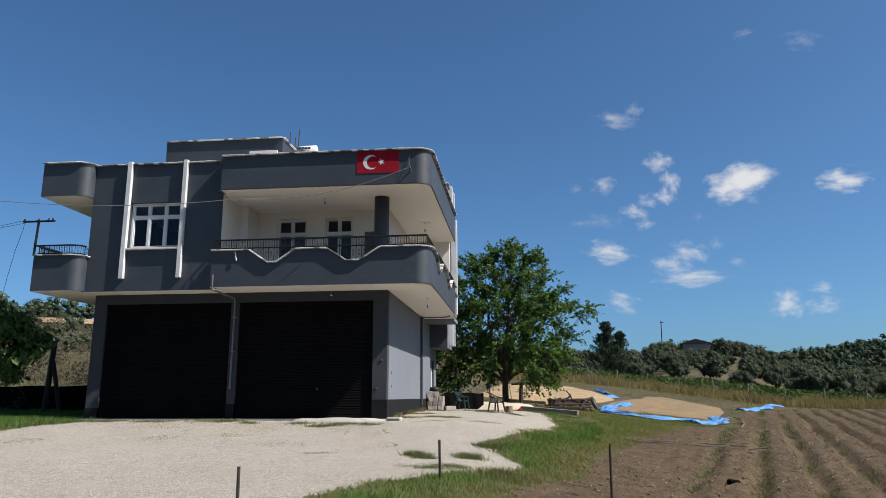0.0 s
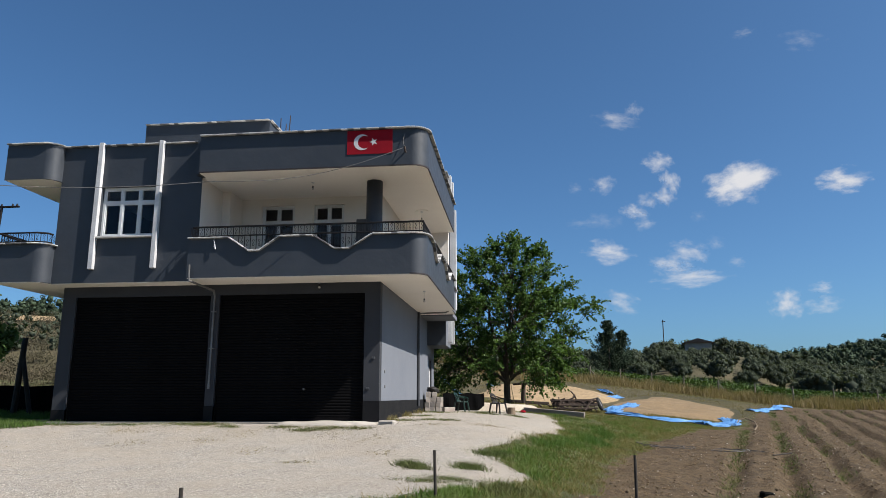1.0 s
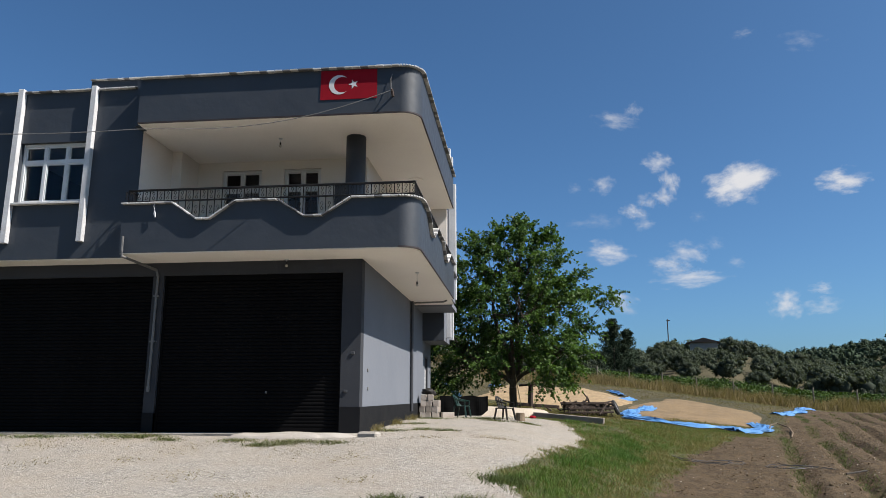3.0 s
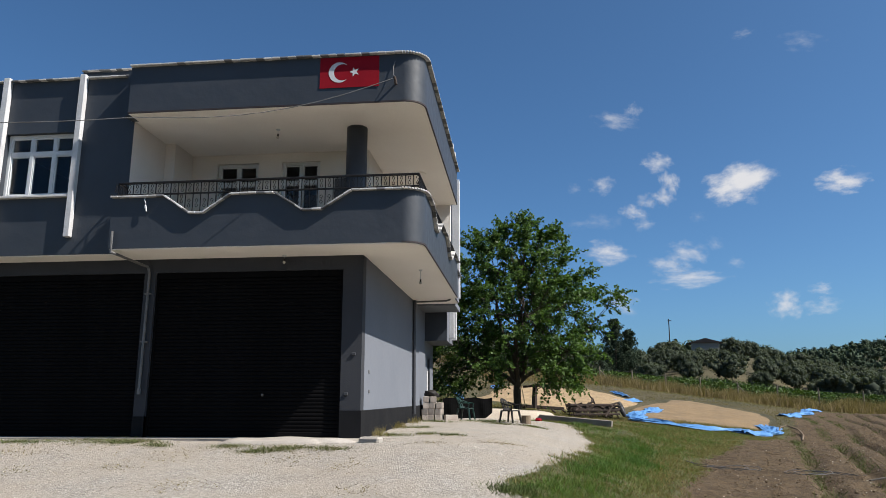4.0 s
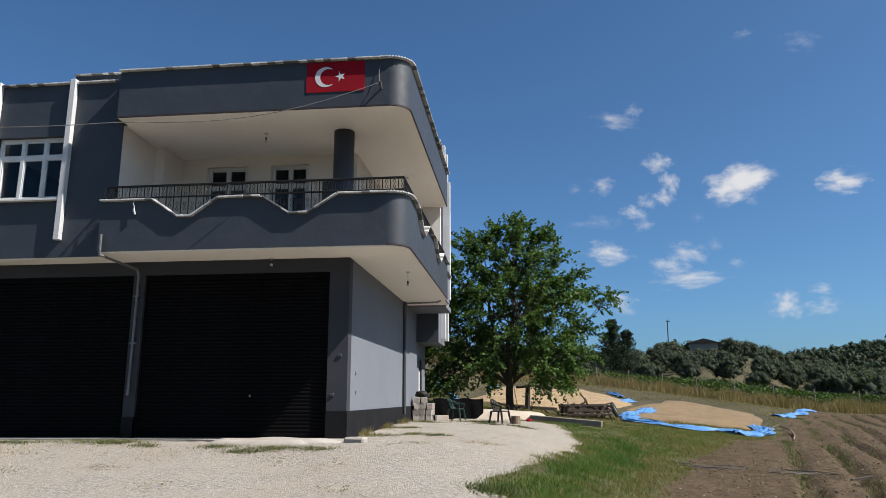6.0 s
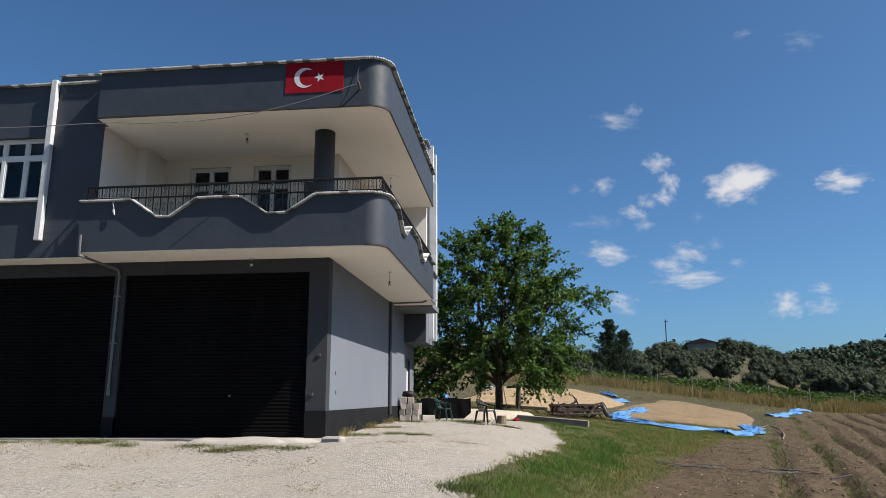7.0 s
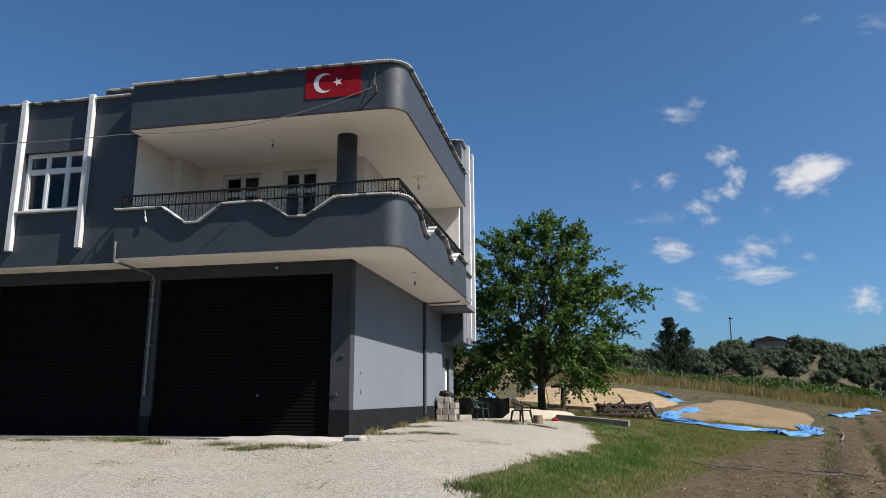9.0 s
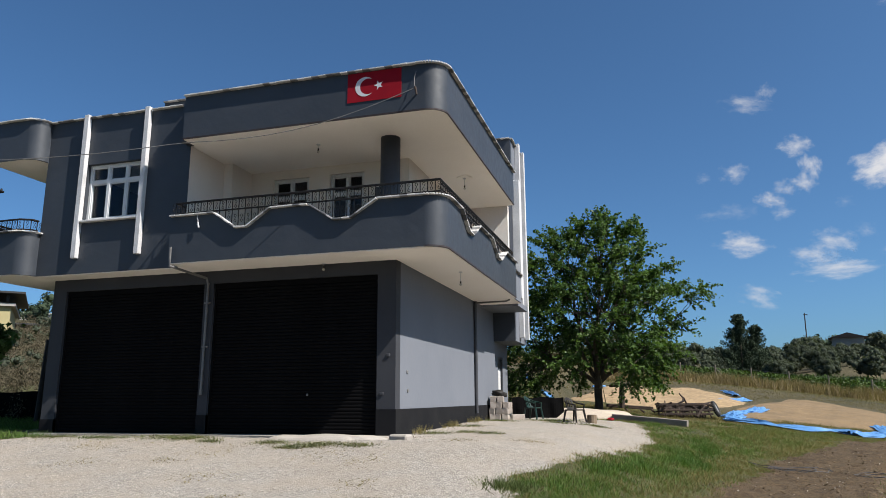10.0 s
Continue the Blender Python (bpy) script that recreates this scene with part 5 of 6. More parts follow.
def build_woods():
    olives = [crown_quads("olive") for _ in range(5)]
    pines = [crown_quads("pine") for _ in range(4)]
    bushes = [crown_quads("bush") for _ in range(4)]
    brush = [crown_quads("scrub") for _ in range(4)]
    first = [olive_tree(m) for m in olives]
    olives = [crown_quads("olive", 36, 0.065) for _ in range(5)]
    row, place = np.meshgrid(np.arange(4), np.arange(10))
    d = 100 + 12 * row.ravel() + rng.normal(0, 2.0, 40)
    az = np.radians(-6 + 3.8 * place.ravel() + 1.6 * (row.ravel() % 2) + rng.normal(0, 0.5, 40))
    x, y = d * np.sin(az), d * np.cos(az)
    for i in range(len(x)):
        h = 3.7 * rng.uniform(0.7, 1.25) * (0.62 if before_house(x[i], y[i]) and d[i] > 115 else 1.0)
        m = Matrix.Translation((x[i], y[i], ground_at(x[i], y[i]) - 0.1)) @ pose(0, 0, 0, 0, 0, rng.uniform(0, 360)) @ Matrix.Diagonal((h, h, h, 1))
        if i < len(first):
            first[i].matrix_basis = m
        else:
            t = copy_thing(first[i % 5], Matrix())
            t.matrix_basis = m
    x, y = polar(270, -10, 34, 130, 230)
    near, slope = polar(26, -16, 2, 80, 106), polar(22, 7, 28, 100, 140)
    x, y = np.concatenate([x, near[0], slope[0]]), np.concatenate([y, near[1], slope[1]])
    m = before_house(x, y) & (np.hypot(x, y) > 112)
    hx, hy = np.array([31.6, 33.0, 34.4, 35.6, 36.9, 38.2, 32.0, 35.0, 37.6]), np.array([141.0, 142.0, 140.5, 142.0, 141.0, 142.5, 131.0, 129.0, 132.0])
    fill = polar(26, 4, 19, 106, 132)
    v, f = joined([placed(x[~m], y[~m], 4.2, olives), placed(x[m], y[m], 2.3, olives), placed(hx, hy, 2.6, olives), placed(fill[0], fill[1], 3.0, olives)])
    stuff("olive_grove", v, f, OLIVE, "grey-green olive grove over the hillside", "trees")
    x, y = polar(560, 12, 40, 240, 620)
    v, f = placed(x, y, 7.0, bushes)
    stuff("pine_wood", v, f, PINE, "dark green wood on the far hills", "trees")
    x, y = polar(300, -54, -14, 114, 210)
    v, f = placed(x, y, 3.6, bushes + pines[:1])
    stuff("hill_wood", v, f, PINE, "dark green conifers on the hilltop", "trees")
    x, y = polar(520, -56, -20, 36, 108)
    m = np.abs(np.hypot(x, y) - 97) > 7
    v, f = placed(x[m], y[m], 1.2, brush)
    stuff("scrub", v, f, TWIG, "dry brown scrub on the bank", "bushes")
    x, y = polar(190, -50, -22, 29, 52)
    m = (x < -16) | (y > 36)
    v, f = placed(x[m], y[m], 0.95, brush)
    stuff("low_scrub", v, f, TWIG, "low dry brush at the foot of the bank", "bushes")
    x, y = polar(130, -56, -20, 50, 112)
    v, f = placed(x, y, 1.5, bushes)
    stuff("green_scrub", v, f, OLIVE, "grey-green bushes on the bank", "bushes")
    x, y = polar(50, -6, 24, 78, 92)
    v, f = placed(x, y, 1.5, bushes)
    stuff("hedge_bushes", v, f, CROP, "green bushes behind the crop", "bushes")


build_woods()


def tall_conifer(x0, y0, height):
    z0 = ground_at(x0, y0)
    tree = thing("conifer", "tall ragged dark conifer above the olive trees", "tree", at=(x0, y0, z0))
    bm = bmesh.new()
    rod(bm, (0, 0, -0.2), (0.1, 0, height * 0.9), 0.22, 0.05, 8)
    part("trunk", bm, BARK, tree)
    sets = []
    for _ in range(140):
        h = rng.uniform(0.05, 0.94) ** 1.1
        a = rng.uniform(0, 6.28)
        far = (0.04 + (1 - h) * 0.36) * height * rng.uniform(0.5, 1.15)
        u = rng.uniform(0.1, 1.0, 130)[:, None]
        tip = np.array([math.cos(a) * far, math.sin(a) * far, far * rng.uniform(0.35, 0.8)])
        c = np.array([0.0, 0.0, h * height * 0.93]) + tip * u + rng.normal(0, 1, (130, 3)) * (0.1 + 0.2 * (1 - u)) * (0.5 + 0.7 * (1 - h))
        sets.append(leaf_quads(c, 0.3, 0.08, droop=-0.5))
    v, f = joined(sets)
    stuff("crown", v, f, PINE, "", "", tree)


tall_conifer(13.0, 108, 9.9)
tall_conifer(15.0, 109, 8.2)


# ---- fence ----


def fence():
    ob = thing("fence", "weathered posts with sagging wire along the field edge", "fence")
    xs = [-1.8 + 2.83 * i for i in range(17)]
    tops = []
    for i, x in enumerate(xs):
        y = float(fence_y(x))
        z = ground_at(x, y)
        tilt = random.uniform(-0.05, 0.05)
        bm = bmesh.new()
        rod(bm, (x, y, z - 0.2), (x + tilt, y, z + 1.7), 0.075, 0.06, 7)
        post = part("post", bm, POST, ob)
        tops.append((x + tilt, y, z))
        if i % 4 == 3:
            bm = bmesh.new()
            rod(bm, (x + 1.2, y, z), (x + 0.03, y, z + 1.35), 0.05, 0.045, 6)
            part("brace", bm, POST, ob)
    for h in (0.5, 1.0, 1.5):
        bm = bmesh.new()
        tube(bm, [(x, y - 0.05, z + h + random.uniform(-0.03, 0.03)) for x, y, z in tops], 0.008, 4)
        part("wire", bm, PIPE, ob)


fence()


def field_stake(x, y, top):
    z = ground_at(x, y)
    bm = bmesh.new()
    rod(bm, (0, 0, -0.2), (random.uniform(-0.02, 0.02), 0, top - z), 0.022, 0.02, 8)
    ob = link_mesh("stake", bm, STAKE)
    ob.location = (x, y, z)
    tagged(ob, "thin dark wooden stake driven into the verge", "stake", "stakes at the field edge")


field_stake(-1.27, 11.4, 0.13)
field_stake(1.40, 11.93, 0.04)
field_stake(-3.31, 8.33, 0.0)

# ---- grain, tarpaulins, sand ----


def heap(name, cx, cy, rx, ry, turn, height, material, label, category, seed, ripple=0.03):
    """A low heap that lies on the ground, with an uneven outline."""
    n, rings = 72, 16
    verts = [(cx, cy, ground_at(cx, cy) + height)]
    c, s = math.cos(radians(turn)), math.sin(radians(turn))
    for k in range(1, rings + 1):
        u = k / rings
        for i in range(n):
            a = 2 * math.pi * i / n
            w = 1 + 0.08 * math.sin(3 * a + seed) + 0.06 * math.sin(5 * a + 2 * seed) + 0.03 * math.sin(11 * a + seed)
            ex = abs(math.cos(a)) ** 0.75 * math.copysign(1, math.cos(a)) * rx * w * u
            ey = abs(math.sin(a)) ** 0.75 * math.copysign(1, math.sin(a)) * ry * w * u
            x, y = cx + ex * c - ey * s, cy + ex * s + ey * c
            h = height * (1 - float(ease(0.75, 1.0, u))) + ripple * float(wave(x, y, 0.45, seed)) * (1 - u ** 4) - 0.03 * (u > 0.99)
            verts.append((x, y, ground_at(x, y) + h))
    bm = bmesh.new()
    vs = [bm.verts.new(v) for v in verts]
    for i in range(n):
        bm.faces.new((vs[0], vs[1 + i], vs[1 + (i + 1) % n]))
    for k in range(rings - 1):
        for i in range(n):
            a, b = 1 + k * n + i, 1 + k * n + (i + 1) % n
            bm.faces.new((vs[a], vs[a + n], vs[b + n], vs[b]))
    ob = smooth(link_mesh(name, bm, material))
    return tagged(ob, label, category, kind="stuff")


heap("drying_grain", 1.4, 50.2, 4.5, 8.2, -5, 0.18, GRAIN, "golden grain spread out thinly to dry", "grain", 1.0, 0.05)
heap("drying_grain", 9.3, 46.9, 3.3, 8.6, -17, 0.06, GRAIN_DARK, "brown-golden grain spread over blue tarpaulin to dry", "grain", 2.3, 0.05)
heap("sand", -5.1, 19.4, 1.3, 0.36, 3, 0.07, APRON, "pale dust drifted against the concrete strip", "sand", 0.9, 0.03)
heap("sand", -1.0, 31.6, 1.7, 1.3, 8, 0.27, SAND, "low heap of pale sand beside the chairs", "sand", 0.4, 0.02)


def tarp(path, width, label, seed):
    """A crumpled strip of tarpaulin along a path on the ground."""
    pts = []
    for (x0, y0), (x1, y1) in zip(path, path[1:]):
        d = math.hypot(x1 - x0, y1 - y0)
        k = max(2, int(d / 0.16))
        for i in range(k):
            u = i / k
            pts.append((x0 + (x1 - x0) * u, y0 + (y1 - y0) * u, -(y1 - y0) / d, (x1 - x0) / d))
    rows = 13
    bm = bmesh.new()
    grid = []
    for i, (x, y, nx, ny) in enumerate(pts):
        wd = width * (1 + 0.3 * math.sin(i * 0.23 + seed) + 0.2 * math.sin(i * 0.61 + seed * 2))
        mid = 0.2 * math.sin(i * 0.17 + seed)
        line = []
        for j in range(rows):
            v = (j / (rows - 1) - 0.5) * wd + mid
            px, py = x + nx * v, y + ny * v
            fold = 0.10 * abs(math.sin(j * 0.9 + 0.35 * i + seed)) * abs(math.sin(i * 0.31 + j * 0.2)) + 0.06 * abs(math.sin(j * 1.9 - 0.2 * i))
            edge = math.sin(math.pi * j / (rows - 1))
            line.append(bm.verts.new((px + 0.04 * math.sin(i * 1.3 + j), py + 0.04 * math.sin(j * 1.7 + i * 0.6), ground_at(px, py) + 0.02 + (0.05 + fold) * (0.35 + 0.65 * edge))))
        grid.append(line)
    for a, b in zip(grid, grid[1:]):
        for j in range(rows - 1):
            bm.faces.new((a[j], a[j + 1], b[j + 1], b[j]))
    r = bmesh.ops.extrude_face_region(bm, geom=bm.faces[:])
    bmesh.ops.translate(bm, vec=(0, 0, -0.012), verts=[g for g in r["geom"] if isinstance(g, bmesh.types.BMVert)])
    bmesh.ops.recalc_face_normals(bm, faces=bm.faces)
    ob = link_mesh("tarpaulin", bm, TARP)
    return tagged(ob, label, "tarpaulin", "blue tarpaulins")


tarp([(6.3, 45.0), (5.2, 41.6), (4.15, 38.0), (5.4, 37.8), (6.5, 36.9), (7.9, 37.2), (8.9, 36.7)], 0.75, "crumpled sky-blue tarpaulin edge round the grain", 0.5)
tarp([(8.5, 36.4), (9.2, 37.1), (10.1, 38.9), (10.7, 40.6)], 0.75, "bunched sky-blue tarpaulin corner", 1.7)
tarp([(14.5, 49.6), (16.2, 52.5), (18.5, 57.0), (20.5, 61.0), (21.7, 63.2)], 0.65, "rolled blue tarpaulin beside the furrows", 2.9)
tarp([(4.5, 48.9), (5.6, 50.2), (6.7, 51.6)], 0.7, "small blue tarpaulin scrap between the grain heaps", 3.3)
tarp([(6.1, 53.7), (6.2, 56.8)], 0.6, "small blue tarpaulin scrap between the grain heaps", 4.1)
tarp([(-4.6, 42.0), (-3.9, 41.6), (-3.2, 42.2)], 0.5, "blue tarpaulin scrap at the edge of the grain", 5.0)
tarp([(-2.6, 56.4), (-1.6, 57.0)], 0.5, "blue tarpaulin scrap at the edge of the grain", 5.9)

# ---- garden chairs and clutter by the side wall ----


def plastic_chair(x, y, turn, material, label):
    ob = thing("garden_chair", label, "chair", "garden chairs", at=(x, y, ground_at(x, y)), turn=turn)
    ob.scale = (0.86, 0.86, 0.84)
    bm = bmesh.new()
    box(bm, -0.26, 0.26, -0.23, 0.23, 0.40, 0.44, bevel=0.012)
    part("seat", bm, material, ob)
    bm = bmesh.new()
    grid = []
    for i in range(11):
        u = -1 + 2 * i / 10
        line = []
        for k in range(6):
            w = k / 5
            line.append(bm.verts.new((0.27 * u * (1 - 0.12 * w), 0.2 + 0.13 * w - 0.11 * u * u, 0.43 + (0.43 - 0.14 * u * u) * w)))
        grid.append(line)
    for a, b in zip(grid, grid[1:]):
        for k in range(5):
            if not (k in (1, 2, 3) and grid.index(a) % 2 == 1):
                bm.faces.new((a[k], b[k], b[k + 1], a[k + 1]))
    r = bmesh.ops.extrude_face_region(bm, geom=bm.faces[:])
    bmesh.ops.translate(bm, vec=(0, 0.02, 0), verts=[g for g in r["geom"] if isinstance(g, bmesh.types.BMVert)])
    bmesh.ops.recalc_face_normals(bm, faces=bm.faces)
    part("backrest", bm, material, ob)
    for sx in (-1, 1):
        bm = bmesh.new()
        tube(bm, [(sx * 0.27, -0.22, 0.60), (sx * 0.28, -0.05, 0.63), (sx * 0.27, 0.1, 0.66), (sx * 0.25, 0.22, 0.72)], 0.03, 6)
        rod(bm, (sx * 0.25, -0.2, 0.42), (sx * 0.27, -0.22, 0.61), 0.022, 0.024, 6)
        part("armrest", bm, material, ob)
        for sy in (-1, 1):
            bm = bmesh.new()
            rod(bm, (sx * 0.29, sy * 0.27, 0.0), (sx * 0.24, sy * 0.2, 0.42), 0.028, 0.04, 6)
            part("leg", bm, material, ob)


plastic_chair(-0.92, 27.8, 60, DARK_PLASTIC, "dark brown plastic garden armchair on the gravel")
plastic_chair(-2.35, 29.0, 75, GREEN_PLASTIC, "dark green plastic garden armchair near the side wall")

bm = bmesh.new()
rod(bm, (0, 0, -0.02), (0, 0, 0.24), 0.15, 0.14, 12)
ob = link_mesh("stump", bm, WOOD)
ob.location = (-0.45, 28.1, ground_at(-0.45, 28.1))
tagged(ob, "short sawn wooden stump used as a stool", "stump")


def block_stack():
    ob = thing("block_stack", "untidy stack of pale hollow building blocks against the wall", "blocks")
    bm = bmesh.new()
    box(bm, -0.2, 0.2, -0.095, 0.095, 0, 0.185, bevel=0.008)
    for x in (-0.1, 0.1):
        box(bm, x - 0.06, x + 0.06, -0.06, 0.06, 0.184, 0.188)
    me = bpy.data.meshes.new("block")
    bm.to_mesh(me)
    bm.free()
    me.materials.append(BLOCK)
    z0 = ground_at(-3.35, 29.0)
    for layer, (count, dx) in enumerate(((3, 0.0), (3, 0.02), (3, 0.03), (2, 0.05))):
        for i in range(count):
            for row in range(2):
                if layer == 3 and row:
                    continue
                piece("block", me, ob, pose(-3.62 + 0.21 * i + dx, 28.85 + 0.42 * row, z0 + 0.19 * layer - 0.02, 0, 0, 90 + random.uniform(-7, 7)))
    piece("block", me, ob, pose(-2.78, 28.7, ground_at(-2.78, 28.7) - 0.02, 0, 0, 20))


block_stack()

# dark sack thrown on the blocks
bm = bmesh.new()
bmesh.ops.create_icosphere(bm, subdivisions=3, radius=1.0)
for v in bm.verts:
    k = 1 + 0.22 * math.sin(5 * v.co.x + 3 * v.co.y) * math.sin(4 * v.co.z + 2 * v.co.x + 1) + 0.1 * math.sin(11 * v.co.y + 6 * v.co.x)
    v.co = Vector((v.co.x * 0.3 * k, v.co.y * 0.24 * k, max(-0.06, v.co.z * 0.13 * k)))
ob = smooth(link_mesh("sack", bm, DARK_PLASTIC))
ob.matrix_basis = pose(-3.42, 28.95, ground_at(-3.35, 29.0) + 0.19 * 3 + 0.22, 0, 8, 35) @ Matrix.Diagonal((0.8, 0.8, 1, 1))
tagged(ob, "crumpled dark sack thrown on the stacked blocks", "sack")

# low black sheet screen behind the chairs
bm = bmesh.new()
n = 26
front = []
for i in range(n + 1):
    u = i / n
    x, y = -3.1 + 1.55 * u, 29.3 + 1.15 * u + 0.02 * math.sin(i * 1.1)
    z = ground_at(x, y)
    front.append([bm.verts.new((x, y + 0.02 * math.sin(i * 0.7 + k), z - 0.05 + (0.99 - z) * k / 4 + (0.02 * math.sin(i * 0.5) if k == 4 else 0))) for k in range(5)])
for a, b in zip(front, front[1:]):
    for k in range(4):
        bm.faces.new((a[k], b[k], b[k + 1], a[k + 1]))
r = bmesh.ops.extrude_face_region(bm, geom=bm.faces[:])
bmesh.ops.translate(bm, vec=(0, 0.05, 0), verts=[g for g in r["geom"] if isinstance(g, bmesh.types.BMVert)])
bmesh.ops.recalc_face_normals(bm, faces=bm.faces)
tagged(link_mesh("plastic_screen", bm, BLACK_SHEET), "low black plastic screen behind the garden chairs", "screen")

# concrete beam on the grass
bm = bmesh.new()
box(bm, -1.2, 1.2, -0.11, 0.11, 0, 0.22, bevel=0.012)
ob = link_mesh("concrete_beam", bm, BEAM)
za, zb = ground_at(0.05, 30.6), ground_at(2.3, 30.0)
ob.matrix_basis = pose(1.17, 30.3, (za + zb) / 2 - 0.01, 0, math.degrees(math.atan2(za - zb, 2.3)), -15)
tagged(ob, "long weathered brown-grey beam lying on the grass", "beam")

# concrete strip before the shutters, and the block at its corner
bm = bmesh.new()
outline = [(-12.9, 19.75), (-10.0, 19.72), (-6.9, 19.7), (-5.9, 19.55), (-5.2, 19.3), (-4.4, 19.28), (-3.75, 19.45), (-3.62, 20.3), (-12.9, 20.4)]
plate(bm, outline, -0.25, 0.19)
bmesh.ops.bevel(bm, geom=[e for e in bm.edges if all(v.co.z > 0.1 for v in e.verts)], offset=0.06, segments=2, affect="EDGES")
tagged(link_mesh("apron", bm, APRON), "worn pale concrete strip before the shutters", "concrete strip", kind="structure")
bm = bmesh.new()
box(bm, -0.21, 0.21, -0.12, 0.12, 0, 0.16, bevel=0.035)
ob = link_mesh("step_block", bm, APRON)
ob.matrix_basis = pose(-3.42, 19.45, ground_at(-3.42, 19.45) - 0.06, 0, 0, -14)
tagged(ob, "pale half-buried concrete block at the house corner", "block")


# low black sheet added to stand in for the dark shade beside the house
bm = bmesh.new()
n = 60
rows_ = []
for i in range(n + 1):
    x = -30.0 + 16.9 * i / n
    y = 24.6 + 0.04 * math.sin(i * 1.3)
    z = ground_at(x, y)
    rows_.append([bm.verts.new((x, y + 0.03 * math.sin(i + k), z - 0.1 + (1.22 - z) * k / 3 + 0.1 * k / 3 + (0.02 * math.sin(i * 0.9) if k == 3 else 0))) for k in range(4)])
for a, b in zip(rows_, rows_[1:]):
    for k in range(3):
        bm.faces.new((a[k], b[k], b[k + 1], a[k + 1]))
r = bmesh.ops.extrude_face_region(bm, geom=bm.faces[:])
bmesh.ops.translate(bm, vec=(0, 0.03, 0), verts=[g for g in r["geom"] if isinstance(g, bmesh.types.BMVert)])
bmesh.ops.recalc_face_normals(bm, faces=bm.faces)
tagged(link_mesh("dark_band_sheet", bm, BLACK_SHEET), "low black sheet added for the dark shade beside the house", "fence")


# ---- farm implements ----
def harrow():
    x0, y0 = 2.62, 38.6
    ob = thing("harrow", "rusty old tractor harrow with a spare tyre lying in the grass", "farm implement", at=(x0, y0, ground_at(x0, y0)), turn=14)
    ob.scale = (0.86, 1.0, 1.12)
    for y in (-0.45, 0.0, 0.45):
        bm = bmesh.new()
        box(bm, -1.35 + random.uniform(0, 0.3), 1.2, y - 0.05, y + 0.05, 0.32 + y * 0.12, 0.41 + y * 0.12, bevel=0.01)
        part("beam", bm, RUST, ob)
    for y, z in ((-0.6, 0.12), (-0.58, 0.26), (-0.5, 0.46), (0.2, 0.48)):
        bm = bmesh.new()
        box(bm, -1.4, 1.15, y - 0.035, y + 0.035, z - 0.035, z + 0.035, bevel=0.008, m=Matrix.Rotation(random.uniform(-0.05, 0.05), 4, "Z"))
        part("rail", bm, RUST, ob)
    for x in (-1.2, -0.55, 0.1, 0.75):
        bm = bmesh.new()
        box(bm, x - 0.05, x + 0.05, -0.55, 0.5, 0.40, 0.46, bevel=0.008, m=Matrix.Rotation(random.uniform(-0.2, 0.2), 4, "Z"))
        part("cross_bar", bm, RUST, ob)
    for i in range(9):
        for y in (-0.45, 0.0, 0.45):
            x = -1.25 + 0.28 * i + (0.1 if y == 0 else 0)
            bm = bmesh.new()
            k = random.uniform(-0.15, 0.15)
            tube(bm, [(x, y, 0.36), (x - 0.06 + k, y - 0.12, 0.24), (x - 0.02 + k, y - 0.16, 0.1), (x + 0.1 + k * 2, y - 0.1, -0.03)], 0.03, 5)
            part("tine", bm, RUST, ob)
    bm = bmesh.new()
    tube(bm, [(-0.3, -0.3, 0.42), (-0.05, -0.1, 0.72), (0.2, 0.2, 0.45)], 0.04, 6)
    rod(bm, (-0.05, -0.1, 0.68), (-0.28, -0.15, 0.88), 0.04, 0.03, 6)
    part("hitch", bm, RUST, ob)
    for i in range(44):
        bm = bmesh.new()
        a = Vector((random.uniform(-1.3, 1.1), random.uniform(-0.5, 0.5), random.uniform(0.1, 0.5)))
        rod(bm, a, a + Vector((random.uniform(-0.5, 0.5), random.uniform(-0.3, 0.3), random.uniform(-0.12, 0.16))), 0.035, 0.03, 6)
        part("rod", bm, RUST, ob)
    bm = bmesh.new()
    rod(bm, (0.3, -0.75, 0.02), (0.85, -0.5, 0.5), 0.05, 0.05, 6)
    part("drawbar", bm, RUST, ob)
    wheel = bmesh.new()
    for i in range(20):
        a, b = 2 * math.pi * i / 20, 2 * math.pi * (i + 1) / 20
        rod(wheel, (0.24 * math.cos(a), 0, 0.24 * math.sin(a)), (0.24 * math.cos(b), 0, 0.24 * math.sin(b)), 0.09, 0.09, 8)
    m = pose(1.42, -0.25, 0.3, -28, 0, 55)
    bmesh.ops.transform(wheel, matrix=m, verts=wheel.verts)
    tyre = part("tyre", wheel, RUBBER, ob, "worn black rubber tyre")
    bm = bmesh.new()
    rod(bm, (0, -0.05, 0), (0, 0.05, 0), 0.17, 0.17, 16)
    bmesh.ops.transform(bm, matrix=m, verts=bm.verts)
    part("rim", bm, PIPE, tyre, "pale steel rim")


harrow()


